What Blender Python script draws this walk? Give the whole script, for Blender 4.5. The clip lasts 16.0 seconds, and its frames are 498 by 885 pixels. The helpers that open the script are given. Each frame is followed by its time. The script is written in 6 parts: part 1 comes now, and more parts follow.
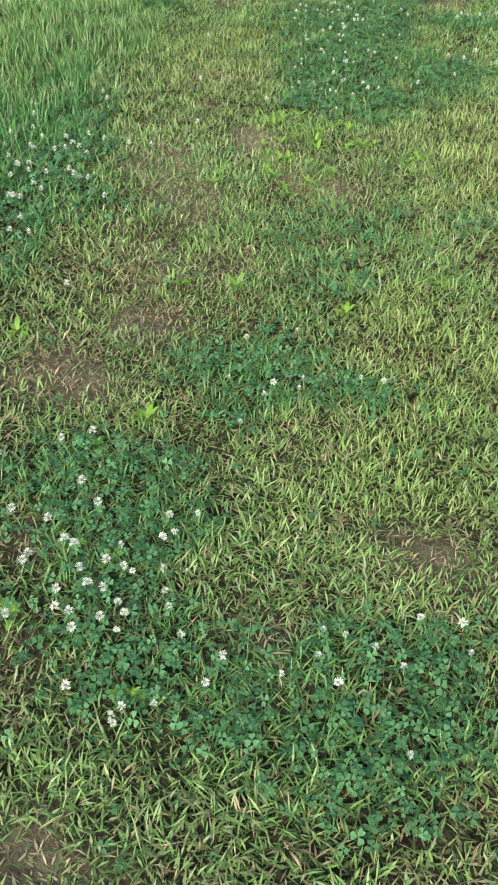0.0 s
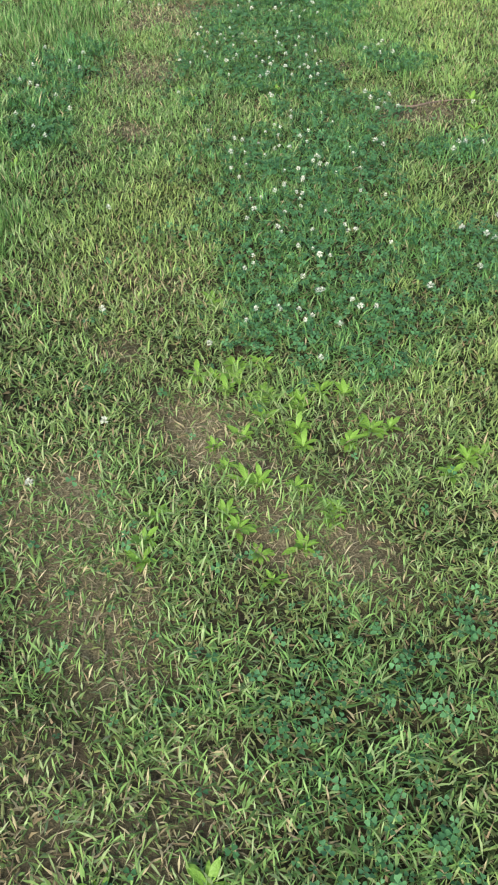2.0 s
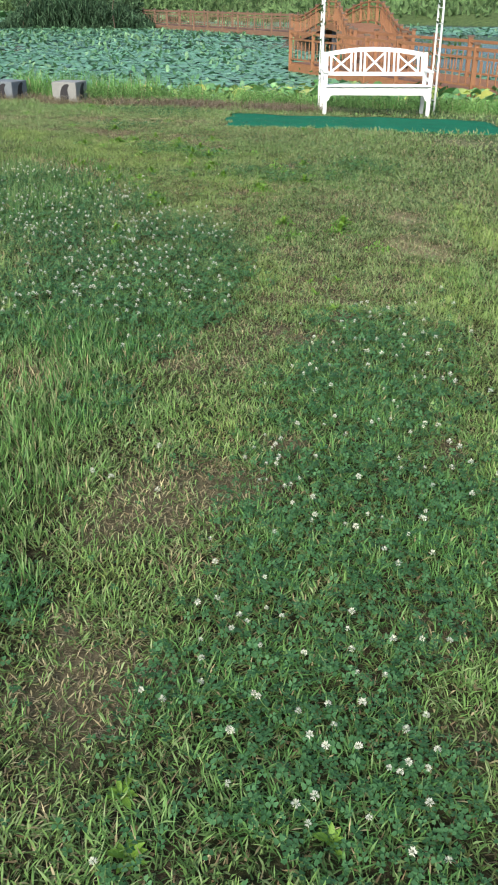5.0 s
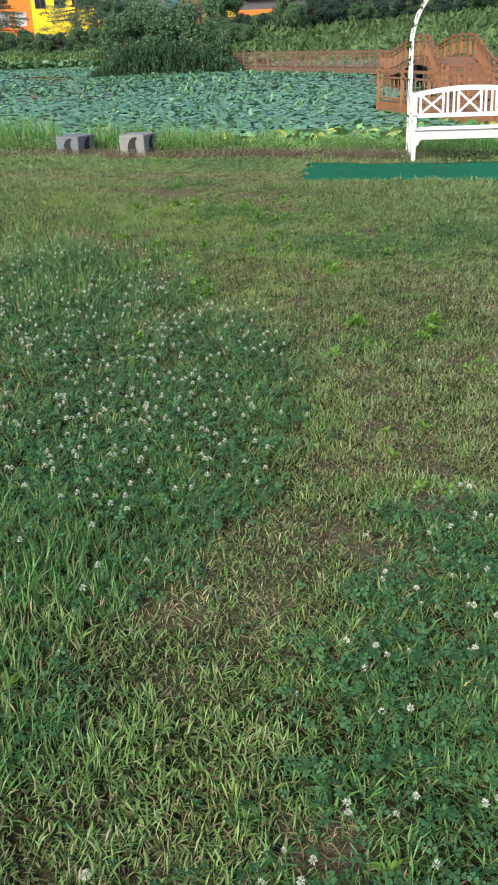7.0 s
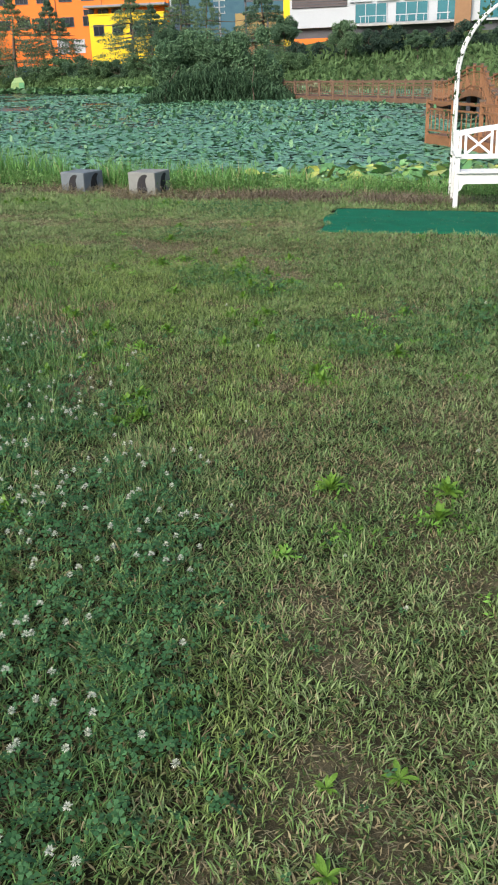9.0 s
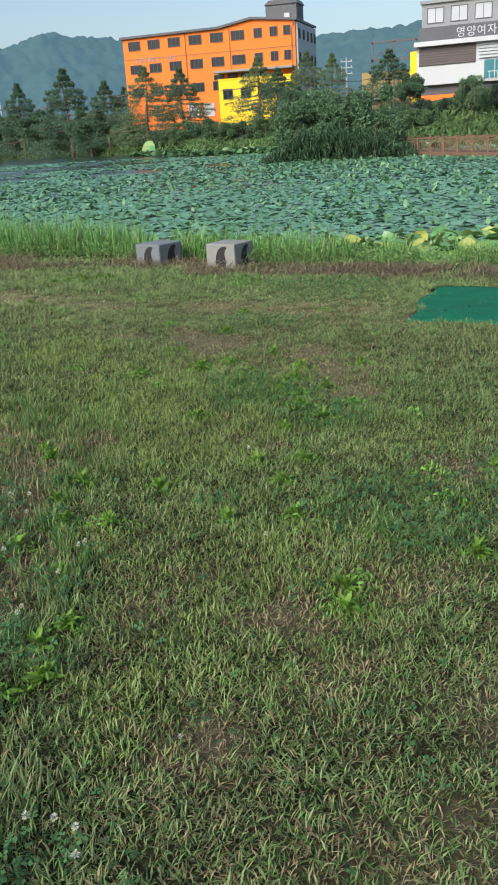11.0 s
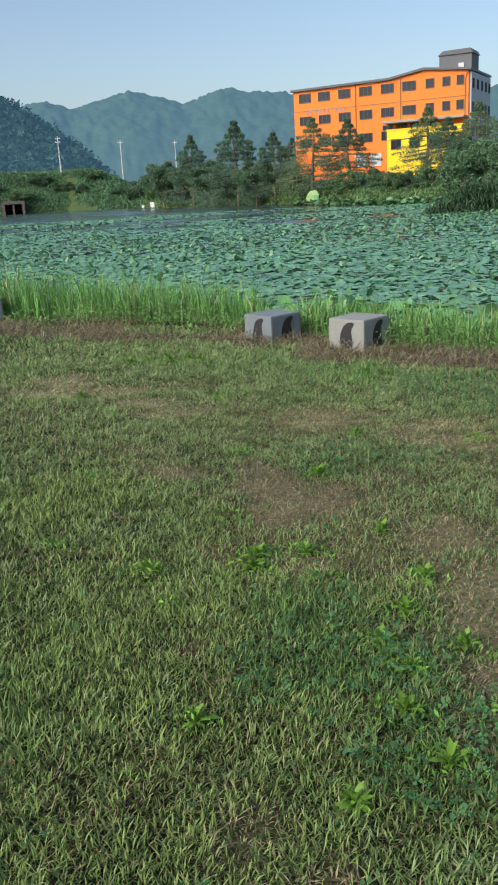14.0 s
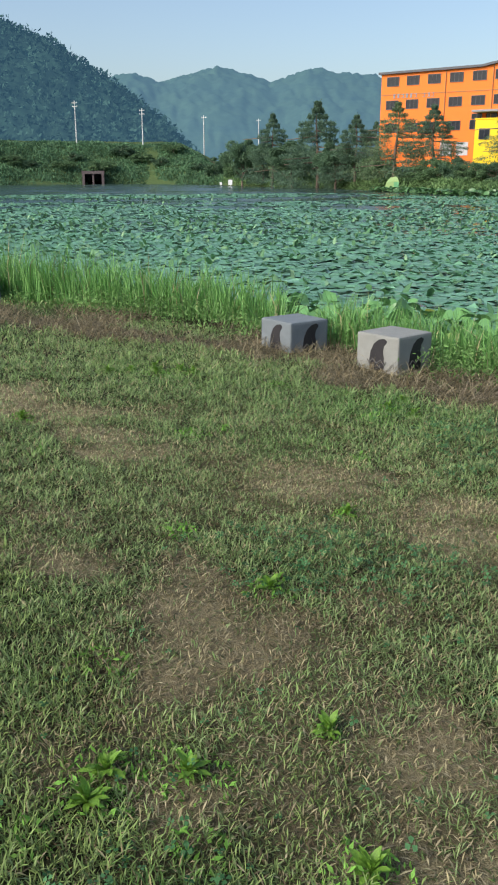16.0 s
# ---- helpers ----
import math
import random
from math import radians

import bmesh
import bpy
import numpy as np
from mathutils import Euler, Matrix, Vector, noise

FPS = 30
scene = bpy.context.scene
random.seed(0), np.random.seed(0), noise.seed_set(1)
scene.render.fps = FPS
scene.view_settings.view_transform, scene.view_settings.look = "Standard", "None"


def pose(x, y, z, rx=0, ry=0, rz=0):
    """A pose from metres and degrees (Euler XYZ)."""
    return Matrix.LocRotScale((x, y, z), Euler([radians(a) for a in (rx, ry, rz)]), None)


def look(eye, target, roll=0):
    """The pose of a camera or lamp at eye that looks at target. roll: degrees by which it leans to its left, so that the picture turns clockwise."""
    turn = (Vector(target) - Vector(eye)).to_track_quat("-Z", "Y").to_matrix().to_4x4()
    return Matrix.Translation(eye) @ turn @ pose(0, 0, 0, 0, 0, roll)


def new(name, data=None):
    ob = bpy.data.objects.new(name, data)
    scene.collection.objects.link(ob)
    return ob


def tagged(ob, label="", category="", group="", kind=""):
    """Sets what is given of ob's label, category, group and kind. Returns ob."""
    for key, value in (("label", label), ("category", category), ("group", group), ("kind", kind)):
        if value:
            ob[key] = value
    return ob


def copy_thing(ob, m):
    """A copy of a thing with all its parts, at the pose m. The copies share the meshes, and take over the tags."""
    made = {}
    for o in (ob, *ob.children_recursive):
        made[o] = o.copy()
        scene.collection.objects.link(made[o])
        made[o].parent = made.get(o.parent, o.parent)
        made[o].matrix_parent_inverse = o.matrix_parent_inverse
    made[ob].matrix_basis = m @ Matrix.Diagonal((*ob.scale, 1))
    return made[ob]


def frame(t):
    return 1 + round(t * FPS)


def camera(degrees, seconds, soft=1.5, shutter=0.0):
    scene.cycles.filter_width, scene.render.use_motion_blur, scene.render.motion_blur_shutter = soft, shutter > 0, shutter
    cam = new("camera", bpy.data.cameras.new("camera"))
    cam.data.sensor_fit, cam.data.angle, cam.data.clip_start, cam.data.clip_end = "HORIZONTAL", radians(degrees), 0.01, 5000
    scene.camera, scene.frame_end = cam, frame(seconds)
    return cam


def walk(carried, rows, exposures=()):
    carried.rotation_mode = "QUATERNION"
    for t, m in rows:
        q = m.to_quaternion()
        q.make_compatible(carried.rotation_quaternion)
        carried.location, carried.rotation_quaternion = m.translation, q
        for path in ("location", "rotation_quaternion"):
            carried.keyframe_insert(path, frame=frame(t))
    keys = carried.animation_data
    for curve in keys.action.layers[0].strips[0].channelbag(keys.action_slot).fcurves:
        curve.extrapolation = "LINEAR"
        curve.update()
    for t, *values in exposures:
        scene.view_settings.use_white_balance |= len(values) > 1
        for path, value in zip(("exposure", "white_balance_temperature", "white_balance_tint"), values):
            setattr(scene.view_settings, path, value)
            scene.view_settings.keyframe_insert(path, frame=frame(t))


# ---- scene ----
cam = camera(32.55, 16.0, soft=2.0)
PATH = [
    (0, pose(0.000, -0.000, 1.305, 48.01, 0.81, -0.06)),
    (0.5, pose(-0.036, 0.342, 1.314, 45.81, 0.80, -1.59)),
    (1, pose(-0.023, 0.766, 1.299, 45.64, 1.40, -2.11)),
    (1.5, pose(-0.029, 1.156, 1.290, 45.71, 0.57, -4.07)),
    (2, pose(-0.011, 1.550, 1.325, 47.63, 1.62, -6.58)),
    (2.5, pose(0.072, 1.937, 1.311, 50.47, 1.14, -6.60)),
    (3, pose(0.140, 2.293, 1.330, 54.20, 1.00, -5.90)),
    (3.5, pose(0.174, 2.743, 1.353, 59.32, 0.48, -4.48)),
    (4, pose(0.277, 3.161, 1.321, 59.91, 0.96, -3.70)),
    (4.5, pose(0.337, 3.530, 1.372, 61.64, 1.24, -0.13)),
    (5, pose(0.327, 3.937, 1.356, 62.31, -0.16, 1.20)),
    (5.2, pose(0.330, 4.089, 1.366, 62.33, 0.37, 1.24)),
    (7.3, pose(0.500, 5.530, 1.375, 65.00, 3.25, 9.82)),
    (7.5, pose(0.548, 5.685, 1.394, 65.20, 3.48, 12.21)),
    (8, pose(0.605, 6.088, 1.375, 65.73, 2.32, 11.22)),
    (8.2, pose(0.622, 6.252, 1.380, 65.81, 1.17, 8.69)),
    (10.3, pose(0.743, 7.862, 1.337, 67.53, 2.94, 14.88)),
    (10.5, pose(0.764, 8.026, 1.339, 68.27, 2.85, 15.43)),
    (11, pose(0.776, 8.413, 1.370, 70.04, 3.34, 18.29)),
    (11.5, pose(0.666, 8.822, 1.361, 71.18, 2.46, 19.13)),
    (12, pose(0.585, 9.210, 1.315, 71.45, 3.87, 24.82)),
    (12.5, pose(0.564, 9.601, 1.341, 70.97, 3.48, 26.54)),
    (13, pose(0.442, 9.948, 1.351, 72.77, 2.27, 25.92)),
    (13.5, pose(0.331, 10.294, 1.336, 73.38, 2.51, 26.16)),
    (14, pose(0.253, 10.700, 1.326, 73.66, 3.14, 28.97)),
    (14.5, pose(0.125, 11.040, 1.308, 73.33, 0.92, 30.43)),
    (15, pose(0.031, 11.408, 1.317, 72.26, 1.11, 30.47)),
    (15.5, pose(0.015, 11.795, 1.319, 72.23, 0.62, 34.68)),
    (16, pose(-0.042, 12.136, 1.303, 72.62, 0.05, 34.21)),
]
EXPOSURES = [(0.0, 0.9), (2.0, 0.82), (5.0, 0.53), (7.5, 0.3), (11.0, 0.22), (12.5, 0.3), (14.0, 0.22), (16.0, 0.28)]
walk(cam, PATH, EXPOSURES)

# ---- world, sun ----
SUN_ELEV, SUN_AZ = 34.0, 200.0   # degrees; azimuth clockwise from +y, towards the sun
world = bpy.data.worlds.new("sky")
scene.world = world
world.use_nodes = True
_nt = world.node_tree
_sky = _nt.nodes.new("ShaderNodeTexSky")
_sky.sky_type, _sky.sun_disc = "NISHITA", False
_sky.sun_elevation, _sky.sun_rotation = radians(SUN_ELEV), radians(SUN_AZ)
_sky.air_density, _sky.dust_density, _sky.ozone_density = 1.0, 2.4, 1.6
_nt.links.new(_sky.outputs["Color"], _nt.nodes["Background"].inputs["Color"])
_nt.nodes["Background"].inputs["Strength"].default_value = 0.15
_sl = bpy.data.lights.new("sun", "SUN")
_sl.energy, _sl.angle, _sl.color = 3.2, radians(32), (1.0, 0.95, 0.87)
sun = new("sun", _sl)
_d = Vector((math.sin(radians(SUN_AZ)) * math.cos(radians(SUN_ELEV)), math.cos(radians(SUN_AZ)) * math.cos(radians(SUN_ELEV)), math.sin(radians(SUN_ELEV))))
sun.matrix_world = look(_d * 50, (0, 0, 0))

# ---- materials ----
def material(name, base, rough=0.7, var=0.25, scale=8.0, bump=0.2, fine=60.0, metal=0.0, spec=0.4, tint=False, through_light=0.0, coords="Object", second=None, emit=None):
    """A surface with variation at two scales. tint: the colour is the mesh's own 'tint' attribute."""
    m = bpy.data.materials.new(name)
    m.use_nodes = True
    nt = m.node_tree
    N, K = nt.nodes, nt.links
    p = N["Principled BSDF"]
    p.inputs["Roughness"].default_value, p.inputs["Metallic"].default_value = rough, metal
    p.inputs["Specular IOR Level"].default_value = spec
    tc = N.new("ShaderNodeTexCoord")
    n1 = N.new("ShaderNodeTexNoise"); n1.inputs["Scale"].default_value = scale; n1.inputs["Detail"].default_value = 4
    n2 = N.new("ShaderNodeTexNoise"); n2.inputs["Scale"].default_value = fine; n2.inputs["Detail"].default_value = 3
    for n in (n1, n2):
        K.new(tc.outputs[coords], n.inputs["Vector"])
    mx = N.new("ShaderNodeMix"); mx.data_type = "RGBA"
    if tint:
        at = N.new("ShaderNodeAttribute"); at.attribute_name = "tint"
        src = at.outputs["Color"]
    else:
        rgb = N.new("ShaderNodeRGB"); rgb.outputs[0].default_value = (*base, 1)
        src = rgb.outputs[0]
    K.new(src, mx.inputs["A"])
    b = second or tuple(c * 0.55 for c in base)
    if tint:
        dk = N.new("ShaderNodeMix"); dk.data_type = "RGBA"; dk.blend_type = "MULTIPLY"; dk.inputs["Factor"].default_value = 1
        K.new(src, dk.inputs["A"]); dk.inputs["B"].default_value = (0.55, 0.6, 0.55, 1)
        K.new(dk.outputs["Result"], mx.inputs["B"])
    else:
        mx.inputs["B"].default_value = (*b, 1)
    ra = N.new("ShaderNodeMapRange"); ra.inputs["From Min"].default_value, ra.inputs["From Max"].default_value = 0.35, 0.75
    ra.inputs["To Max"].default_value = min(1.0, var * 2)
    K.new(n1.outputs["Fac"], ra.inputs["Value"])
    K.new(ra.outputs["Result"], mx.inputs["Factor"])
    mf = N.new("ShaderNodeMix"); mf.data_type = "RGBA"; mf.blend_type = "OVERLAY"; mf.inputs["Factor"].default_value = var
    K.new(mx.outputs["Result"], mf.inputs["A"]); K.new(n2.outputs["Fac"], mf.inputs["B"])
    K.new(mf.outputs["Result"], p.inputs["Base Color"])
    if bump:
        bp = N.new("ShaderNodeBump"); bp.inputs["Strength"].default_value = bump; bp.inputs["Distance"].default_value = 0.02
        K.new(n2.outputs["Fac"], bp.inputs["Height"]); K.new(bp.outputs["Normal"], p.inputs["Normal"])
    # emit: an even glow, used to paint haze onto the hills
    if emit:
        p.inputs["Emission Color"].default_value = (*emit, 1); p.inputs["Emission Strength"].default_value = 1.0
    if through_light:
        tr = N.new("ShaderNodeBsdfTranslucent"); ms = N.new("ShaderNodeMixShader")
        K.new(mf.outputs["Result"], tr.inputs["Color"]); ms.inputs["Fac"].default_value = through_light
        K.new(p.outputs[0], ms.inputs[1]); K.new(tr.outputs[0], ms.inputs[2])
        K.new(ms.outputs[0], N["Material Output"].inputs["Surface"])
    return m


M_BLADE = material("grass_blade", (0.1, 0.2, 0.05), 0.55, 0.12, 3.0, 0, 40, spec=0.26, tint=True, through_light=0.25)
M_LEAF = material("leaf", (0.06, 0.14, 0.05), 0.6, 0.15, 20.0, 0.1, 120, spec=0.16, tint=True, through_light=0.2)
M_PAD = material("water_leaf", (0.06, 0.14, 0.05), 0.38, 0.2, 2.0, 0.15, 25, spec=0.5, tint=True, through_light=0.1)
M_FLOWER = material("clover_petal", (0.66, 0.68, 0.56), 0.6, 0.15, 60, 0, 300, second=(0.5, 0.5, 0.34), through_light=0.2)
M_STEM = material("stem", (0.16, 0.26, 0.08), 0.6, 0.2, 30, 0, 100)
M_WEED = material("weed_leaf", (0.185, 0.34, 0.045), 0.5, 0.2, 25, 0.2, 150, second=(0.11, 0.23, 0.03), through_light=0.25)
M_WHITE = material("white_paint", (0.82, 0.82, 0.8), 0.4, 0.06, 6, 0.05, 80, second=(0.62, 0.62, 0.58))
M_DECK = material("orange_stained_timber", (0.3, 0.14, 0.065), 0.7, 0.25, 5, 0.15, 60, second=(0.17, 0.085, 0.045))
M_DECK_OLD = material("brown_timber", (0.19, 0.11, 0.07), 0.75, 0.3, 4, 0.15, 50, second=(0.12, 0.075, 0.05))
M_GRANITE = material("grey_granite", (0.18, 0.205, 0.22), 0.75, 0.25, 12, 0.2, 160, second=(0.125, 0.145, 0.155))
M_GRANITE_P = material("pinkish_granite", (0.27, 0.275, 0.255), 0.75, 0.25, 12, 0.2, 160, second=(0.2, 0.2, 0.185))
M_INLAY = material("dark_carving", (0.028, 0.026, 0.028), 0.7, 0.2, 20, 0.2, 160)
M_INLAY_L = material("pale_carving", (0.14, 0.135, 0.13), 0.7, 0.2, 20, 0.2, 160)
M_MAT = material("green_turf_mat", (0.011, 0.17, 0.092), 0.95, 0.35, 5, 0.6, 160, second=(0.014, 0.11, 0.06), spec=0.1)
M_BARK = material("bark", (0.16, 0.12, 0.09), 0.9, 0.3, 6, 0.5, 40)
M_TREE = material("tree_leaf", (0.05, 0.1, 0.03), 0.7, 0.2, 0.6, 0, 8, spec=0.15, tint=True, through_light=0.35)
M_ORANGE = material("orange_render", (0.84, 0.2, 0.028), 0.75, 0.08, 0.4, 0.05, 6, second=(0.74, 0.165, 0.022))
M_YELLOW = material("yellow_render", (0.86, 0.6, 0.02), 0.75, 0.08, 0.4, 0.05, 6, second=(0.78, 0.5, 0.02))
M_PALE = material("pale_grey_render", (0.5, 0.52, 0.56), 0.75, 0.12, 0.4, 0.05, 6)
M_BWHITE = material("white_render", (0.52, 0.54, 0.57), 0.7, 0.1, 0.4, 0.05, 6, second=(0.43, 0.45, 0.48))
M_DARKMETAL = material("dark_grey_cladding", (0.09, 0.095, 0.11), 0.5, 0.15, 0.6, 0.05, 8)
M_GREYCLAD = material("grey_cladding", (0.26, 0.27, 0.29), 0.5, 0.15, 0.6, 0.05, 8)
M_SLATE = material("dark_slate", (0.12, 0.125, 0.135), 0.7, 0.15, 0.6, 0.05, 8)
M_LOUVRE = material("brown_louvre", (0.13, 0.1, 0.1), 0.6, 0.2, 0.8, 0.1, 12)
M_GLASS = material("window_glass", (0.02, 0.025, 0.035), 0.16, 0.1, 0.5, 0, 4, spec=0.3)
M_TEAL = material("teal_glass", (0.05, 0.2, 0.24), 0.15, 0.15, 0.5, 0, 4, spec=0.6)
M_BRICK = material("brown_brick_wall", (0.34, 0.19, 0.1), 0.8, 0.2, 1.0, 0.1, 20)
M_CONC = material("concrete", (0.45, 0.44, 0.42), 0.8, 0.2, 1.5, 0.1, 30)
M_TARP = material("blue_tarpaulin", (0.03, 0.14, 0.5), 0.5, 0.2, 1.5, 0.2, 6)
M_TENT = material("pale_green_canvas", (0.3, 0.42, 0.16), 0.7, 0.15, 1.5, 0.1, 10, second=(0.12, 0.36, 0.2))
M_STEEL = material("pale_steel", (0.55, 0.56, 0.56), 0.5, 0.15, 2, 0, 20, metal=0.2)
# distance haze is painted in: bluish base colours plus a blue glow
M_HILL = material("far_forest_haze_glow", (0.036, 0.066, 0.042), 0.95, 0.4, 0.035, 0, 0.22, spec=0.0, second=(0.025, 0.05, 0.04), coords="Object", emit=(0.063, 0.124, 0.19))
# nearer woods and their leaves: a weaker blue glow stands for haze
M_HILL_N = material("near_forest_haze_glow", (0.02, 0.042, 0.028), 0.95, 0.35, 0.06, 0, 0.5, spec=0.0, second=(0.014, 0.035, 0.026), emit=(0.03, 0.068, 0.102))
M_HILL_LEAF = material("hill_leaf_haze_glow", (0.03, 0.06, 0.05), 0.9, 0.2, 0.2, 0, 1.0, spec=0.0, tint=True, emit=(0.02, 0.05, 0.085))


def ground_material():
    m = bpy.data.materials.new("lawn_soil_blade_shade")
    m.use_nodes = True
    N, K = m.node_tree.nodes, m.node_tree.links
    p = N["Principled BSDF"]
    p.inputs["Roughness"].default_value, p.inputs["Specular IOR Level"].default_value = 0.95, 0.1
    tc = N.new("ShaderNodeTexCoord")
    def noise_tex(sc, det=5):
        n = N.new("ShaderNodeTexNoise"); n.inputs["Scale"].default_value = sc; n.inputs["Detail"].default_value = det
        K.new(tc.outputs["Object"], n.inputs["Vector"]); return n.outputs["Fac"]
    def mixc(f, a, b, blend="MIX"):
        x = N.new("ShaderNodeMix"); x.data_type = "RGBA"; x.blend_type = blend
        for sock, v in (("Factor", f), ("A", a), ("B", b)):
            if isinstance(v, (int, float)): x.inputs[sock].default_value = v
            elif isinstance(v, tuple): x.inputs[sock].default_value = (*v, 1)
            else: K.new(v, x.inputs[sock])
        return x.outputs["Result"]
    def ramp(v, lo, hi):
        r = N.new("ShaderNodeMapRange"); r.inputs["From Min"].default_value, r.inputs["From Max"].default_value = lo, hi
        K.new(v, r.inputs["Value"]); return r.outputs["Result"]
    at = N.new("ShaderNodeAttribute"); at.attribute_name = "tint"
    sep = N.new("ShaderNodeSeparateColor"); K.new(at.outputs["Color"], sep.inputs[0])
    big, mid, fine, grit = noise_tex(0.7), noise_tex(5), noise_tex(45), noise_tex(260, 2)
    # soil and thatch are near black: shade between the blades is in their colour
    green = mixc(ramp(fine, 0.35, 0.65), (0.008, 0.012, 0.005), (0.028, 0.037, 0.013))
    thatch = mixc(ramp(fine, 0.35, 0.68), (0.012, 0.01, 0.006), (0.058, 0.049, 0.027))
    sand = mixc(ramp(grit, 0.4, 0.68), (0.15, 0.125, 0.07), (0.45, 0.385, 0.23))
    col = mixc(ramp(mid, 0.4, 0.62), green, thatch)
    col = mixc(sep.outputs[0], col, sand)
    col = mixc(sep.outputs[1], col, mixc(ramp(fine, 0.3, 0.7), (0.05, 0.044, 0.028), (0.19, 0.165, 0.1)))
    far = mixc(ramp(mid, 0.35, 0.65), (0.035, 0.07, 0.024), (0.115, 0.165, 0.06))
    far = mixc(ramp(fine, 0.4, 0.75), far, (0.06, 0.085, 0.035))
    far = mixc(ramp(big, 0.5, 0.8), far, (0.09, 0.13, 0.05))
    col = mixc(sep.outputs[2], col, far)
    K.new(col, p.inputs["Base Color"])
    b = N.new("ShaderNodeBump"); b.inputs["Strength"].default_value = 0.35; b.inputs["Distance"].default_value = 0.01
    h = N.new("ShaderNodeMath"); h.operation = "ADD"; K.new(fine, h.inputs[0]); K.new(grit, h.inputs[1])
    K.new(h.outputs[0], b.inputs["Height"]); K.new(b.outputs[0], p.inputs["Normal"])
    return m


def water_material():
    m = bpy.data.materials.new("pond_water")
    m.use_nodes = True
    N, K = m.node_tree.nodes, m.node_tree.links
    p = N["Principled BSDF"]
    p.inputs["Base Color"].default_value = (0.035, 0.065, 0.05, 1)
    p.inputs["Roughness"].default_value = 0.06
    tc = N.new("ShaderNodeTexCoord")
    mp = N.new("ShaderNodeMapping"); mp.inputs["Scale"].default_value = (1, 2.2, 1); K.new(tc.outputs["Object"], mp.inputs["Vector"])
    n = N.new("ShaderNodeTexNoise"); n.inputs["Scale"].default_value = 3.5; n.inputs["Detail"].default_value = 4
    n2 = N.new("ShaderNodeTexNoise"); n2.inputs["Scale"].default_value = 0.12
    K.new(mp.outputs[0], n.inputs["Vector"]); K.new(tc.outputs["Object"], n2.inputs["Vector"])
    r = N.new("ShaderNodeMapRange"); r.inputs["From Min"].default_value, r.inputs["From Max"].default_value = 0.4, 0.6
    r.inputs["To Min"].default_value, r.inputs["To Max"].default_value = 0.1, 0.25
    K.new(n2.outputs["Fac"], r.inputs["Value"]); K.new(r.outputs[0], p.inputs["Roughness"])
    b = N.new("ShaderNodeBump"); b.inputs["Strength"].default_value = 0.22; b.inputs["Distance"].default_value = 0.04
    K.new(n.outputs["Fac"], b.inputs["Height"]); K.new(b.outputs[0], p.inputs["Normal"])
    return m


M_GROUND, M_WATER = ground_material(), water_material()

# ---- helpers ----
rng = np.random.default_rng(7)


def np_mesh(name, verts, faces, mat, tint=None, parent=None, smooth=False):
    """One mesh object from arrays: verts (n, 3), faces: list of (m, k) index arrays."""
    me = bpy.data.meshes.new(name)
    verts = np.ascontiguousarray(verts, dtype=np.float32)
    me.vertices.add(len(verts)); me.vertices.foreach_set("co", verts.ravel())
    idx = np.concatenate([f.ravel() for f in faces]).astype(np.int32)
    sizes = np.concatenate([np.full(len(f), f.shape[1]) for f in faces]).astype(np.int32)
    me.loops.add(len(idx)); me.loops.foreach_set("vertex_index", idx)
    me.polygons.add(len(sizes))
    me.polygons.foreach_set("loop_start", np.concatenate([[0], np.cumsum(sizes)[:-1]]).astype(np.int32))
    if smooth:
        me.polygons.foreach_set("use_smooth", np.ones(len(sizes), dtype=bool))
    me.update(calc_edges=True)
    if tint is not None:
        a = me.attributes.new("tint", "FLOAT_COLOR", "POINT")
        a.data.foreach_set("color", np.concatenate([tint, np.ones((len(tint), 1))], 1).astype(np.float32).ravel())
    me.materials.append(mat)
    ob = new(name, me)
    if parent is not None:
        ob.parent = parent
    return ob


def part(name, bm, mat, parent=None, label="", smooth=False):
    me = bpy.data.meshes.new(name)
    bmesh.ops.recalc_face_normals(bm, faces=bm.faces[:])
    bm.to_mesh(me); bm.free()
    if smooth:
        me.polygons.foreach_set("use_smooth", [True] * len(me.polygons))
    me.materials.append(mat)
    ob = new(name, me)
    if parent is not None:
        ob.parent = parent
    if label:
        ob["label"] = label
    return ob


def thing(name, m, label, category, group=""):
    ob = new(name)
    ob.matrix_world = m
    return tagged(ob, label, category, group)


def bm_box(x0, y0, z0, x1, y1, z1, bevel=0.0, bm=None):
    bm = bm or bmesh.new()
    r = bmesh.ops.create_cube(bm, size=1, matrix=Matrix.Translation(((x0 + x1) / 2, (y0 + y1) / 2, (z0 + z1) / 2)) @ Matrix.Diagonal((x1 - x0, y1 - y0, z1 - z0, 1)))
    if bevel:
        es = list({e for v in r["verts"] for e in v.link_edges})
        bmesh.ops.bevel(bm, geom=es, offset=bevel, segments=2, affect="EDGES", profile=0.6)
    return bm


def bm_bar(a, b, w, h, bm=None, up=(0, 0, 1), bevel=0.0):
    """A bar of section w by h from a to b."""
    bm = bm or bmesh.new()
    a, b = Vector(a), Vector(b)
    d = (b - a).normalized()
    u = Vector(up)
    if abs(d.dot(u)) > 0.98:
        u = Vector((0, 1, 0))
    s = d.cross(u).normalized(); u = s.cross(d)
    m = Matrix((s, d, u)).transposed().to_4x4(); m.translation = (a + b) / 2
    r = bmesh.ops.create_cube(bm, size=1, matrix=m @ Matrix.Diagonal((w, (b - a).length, h, 1)))
    if bevel:
        bmesh.ops.bevel(bm, geom=list({e for v in r["verts"] for e in v.link_edges}), offset=bevel, segments=1, affect="EDGES")
    return bm


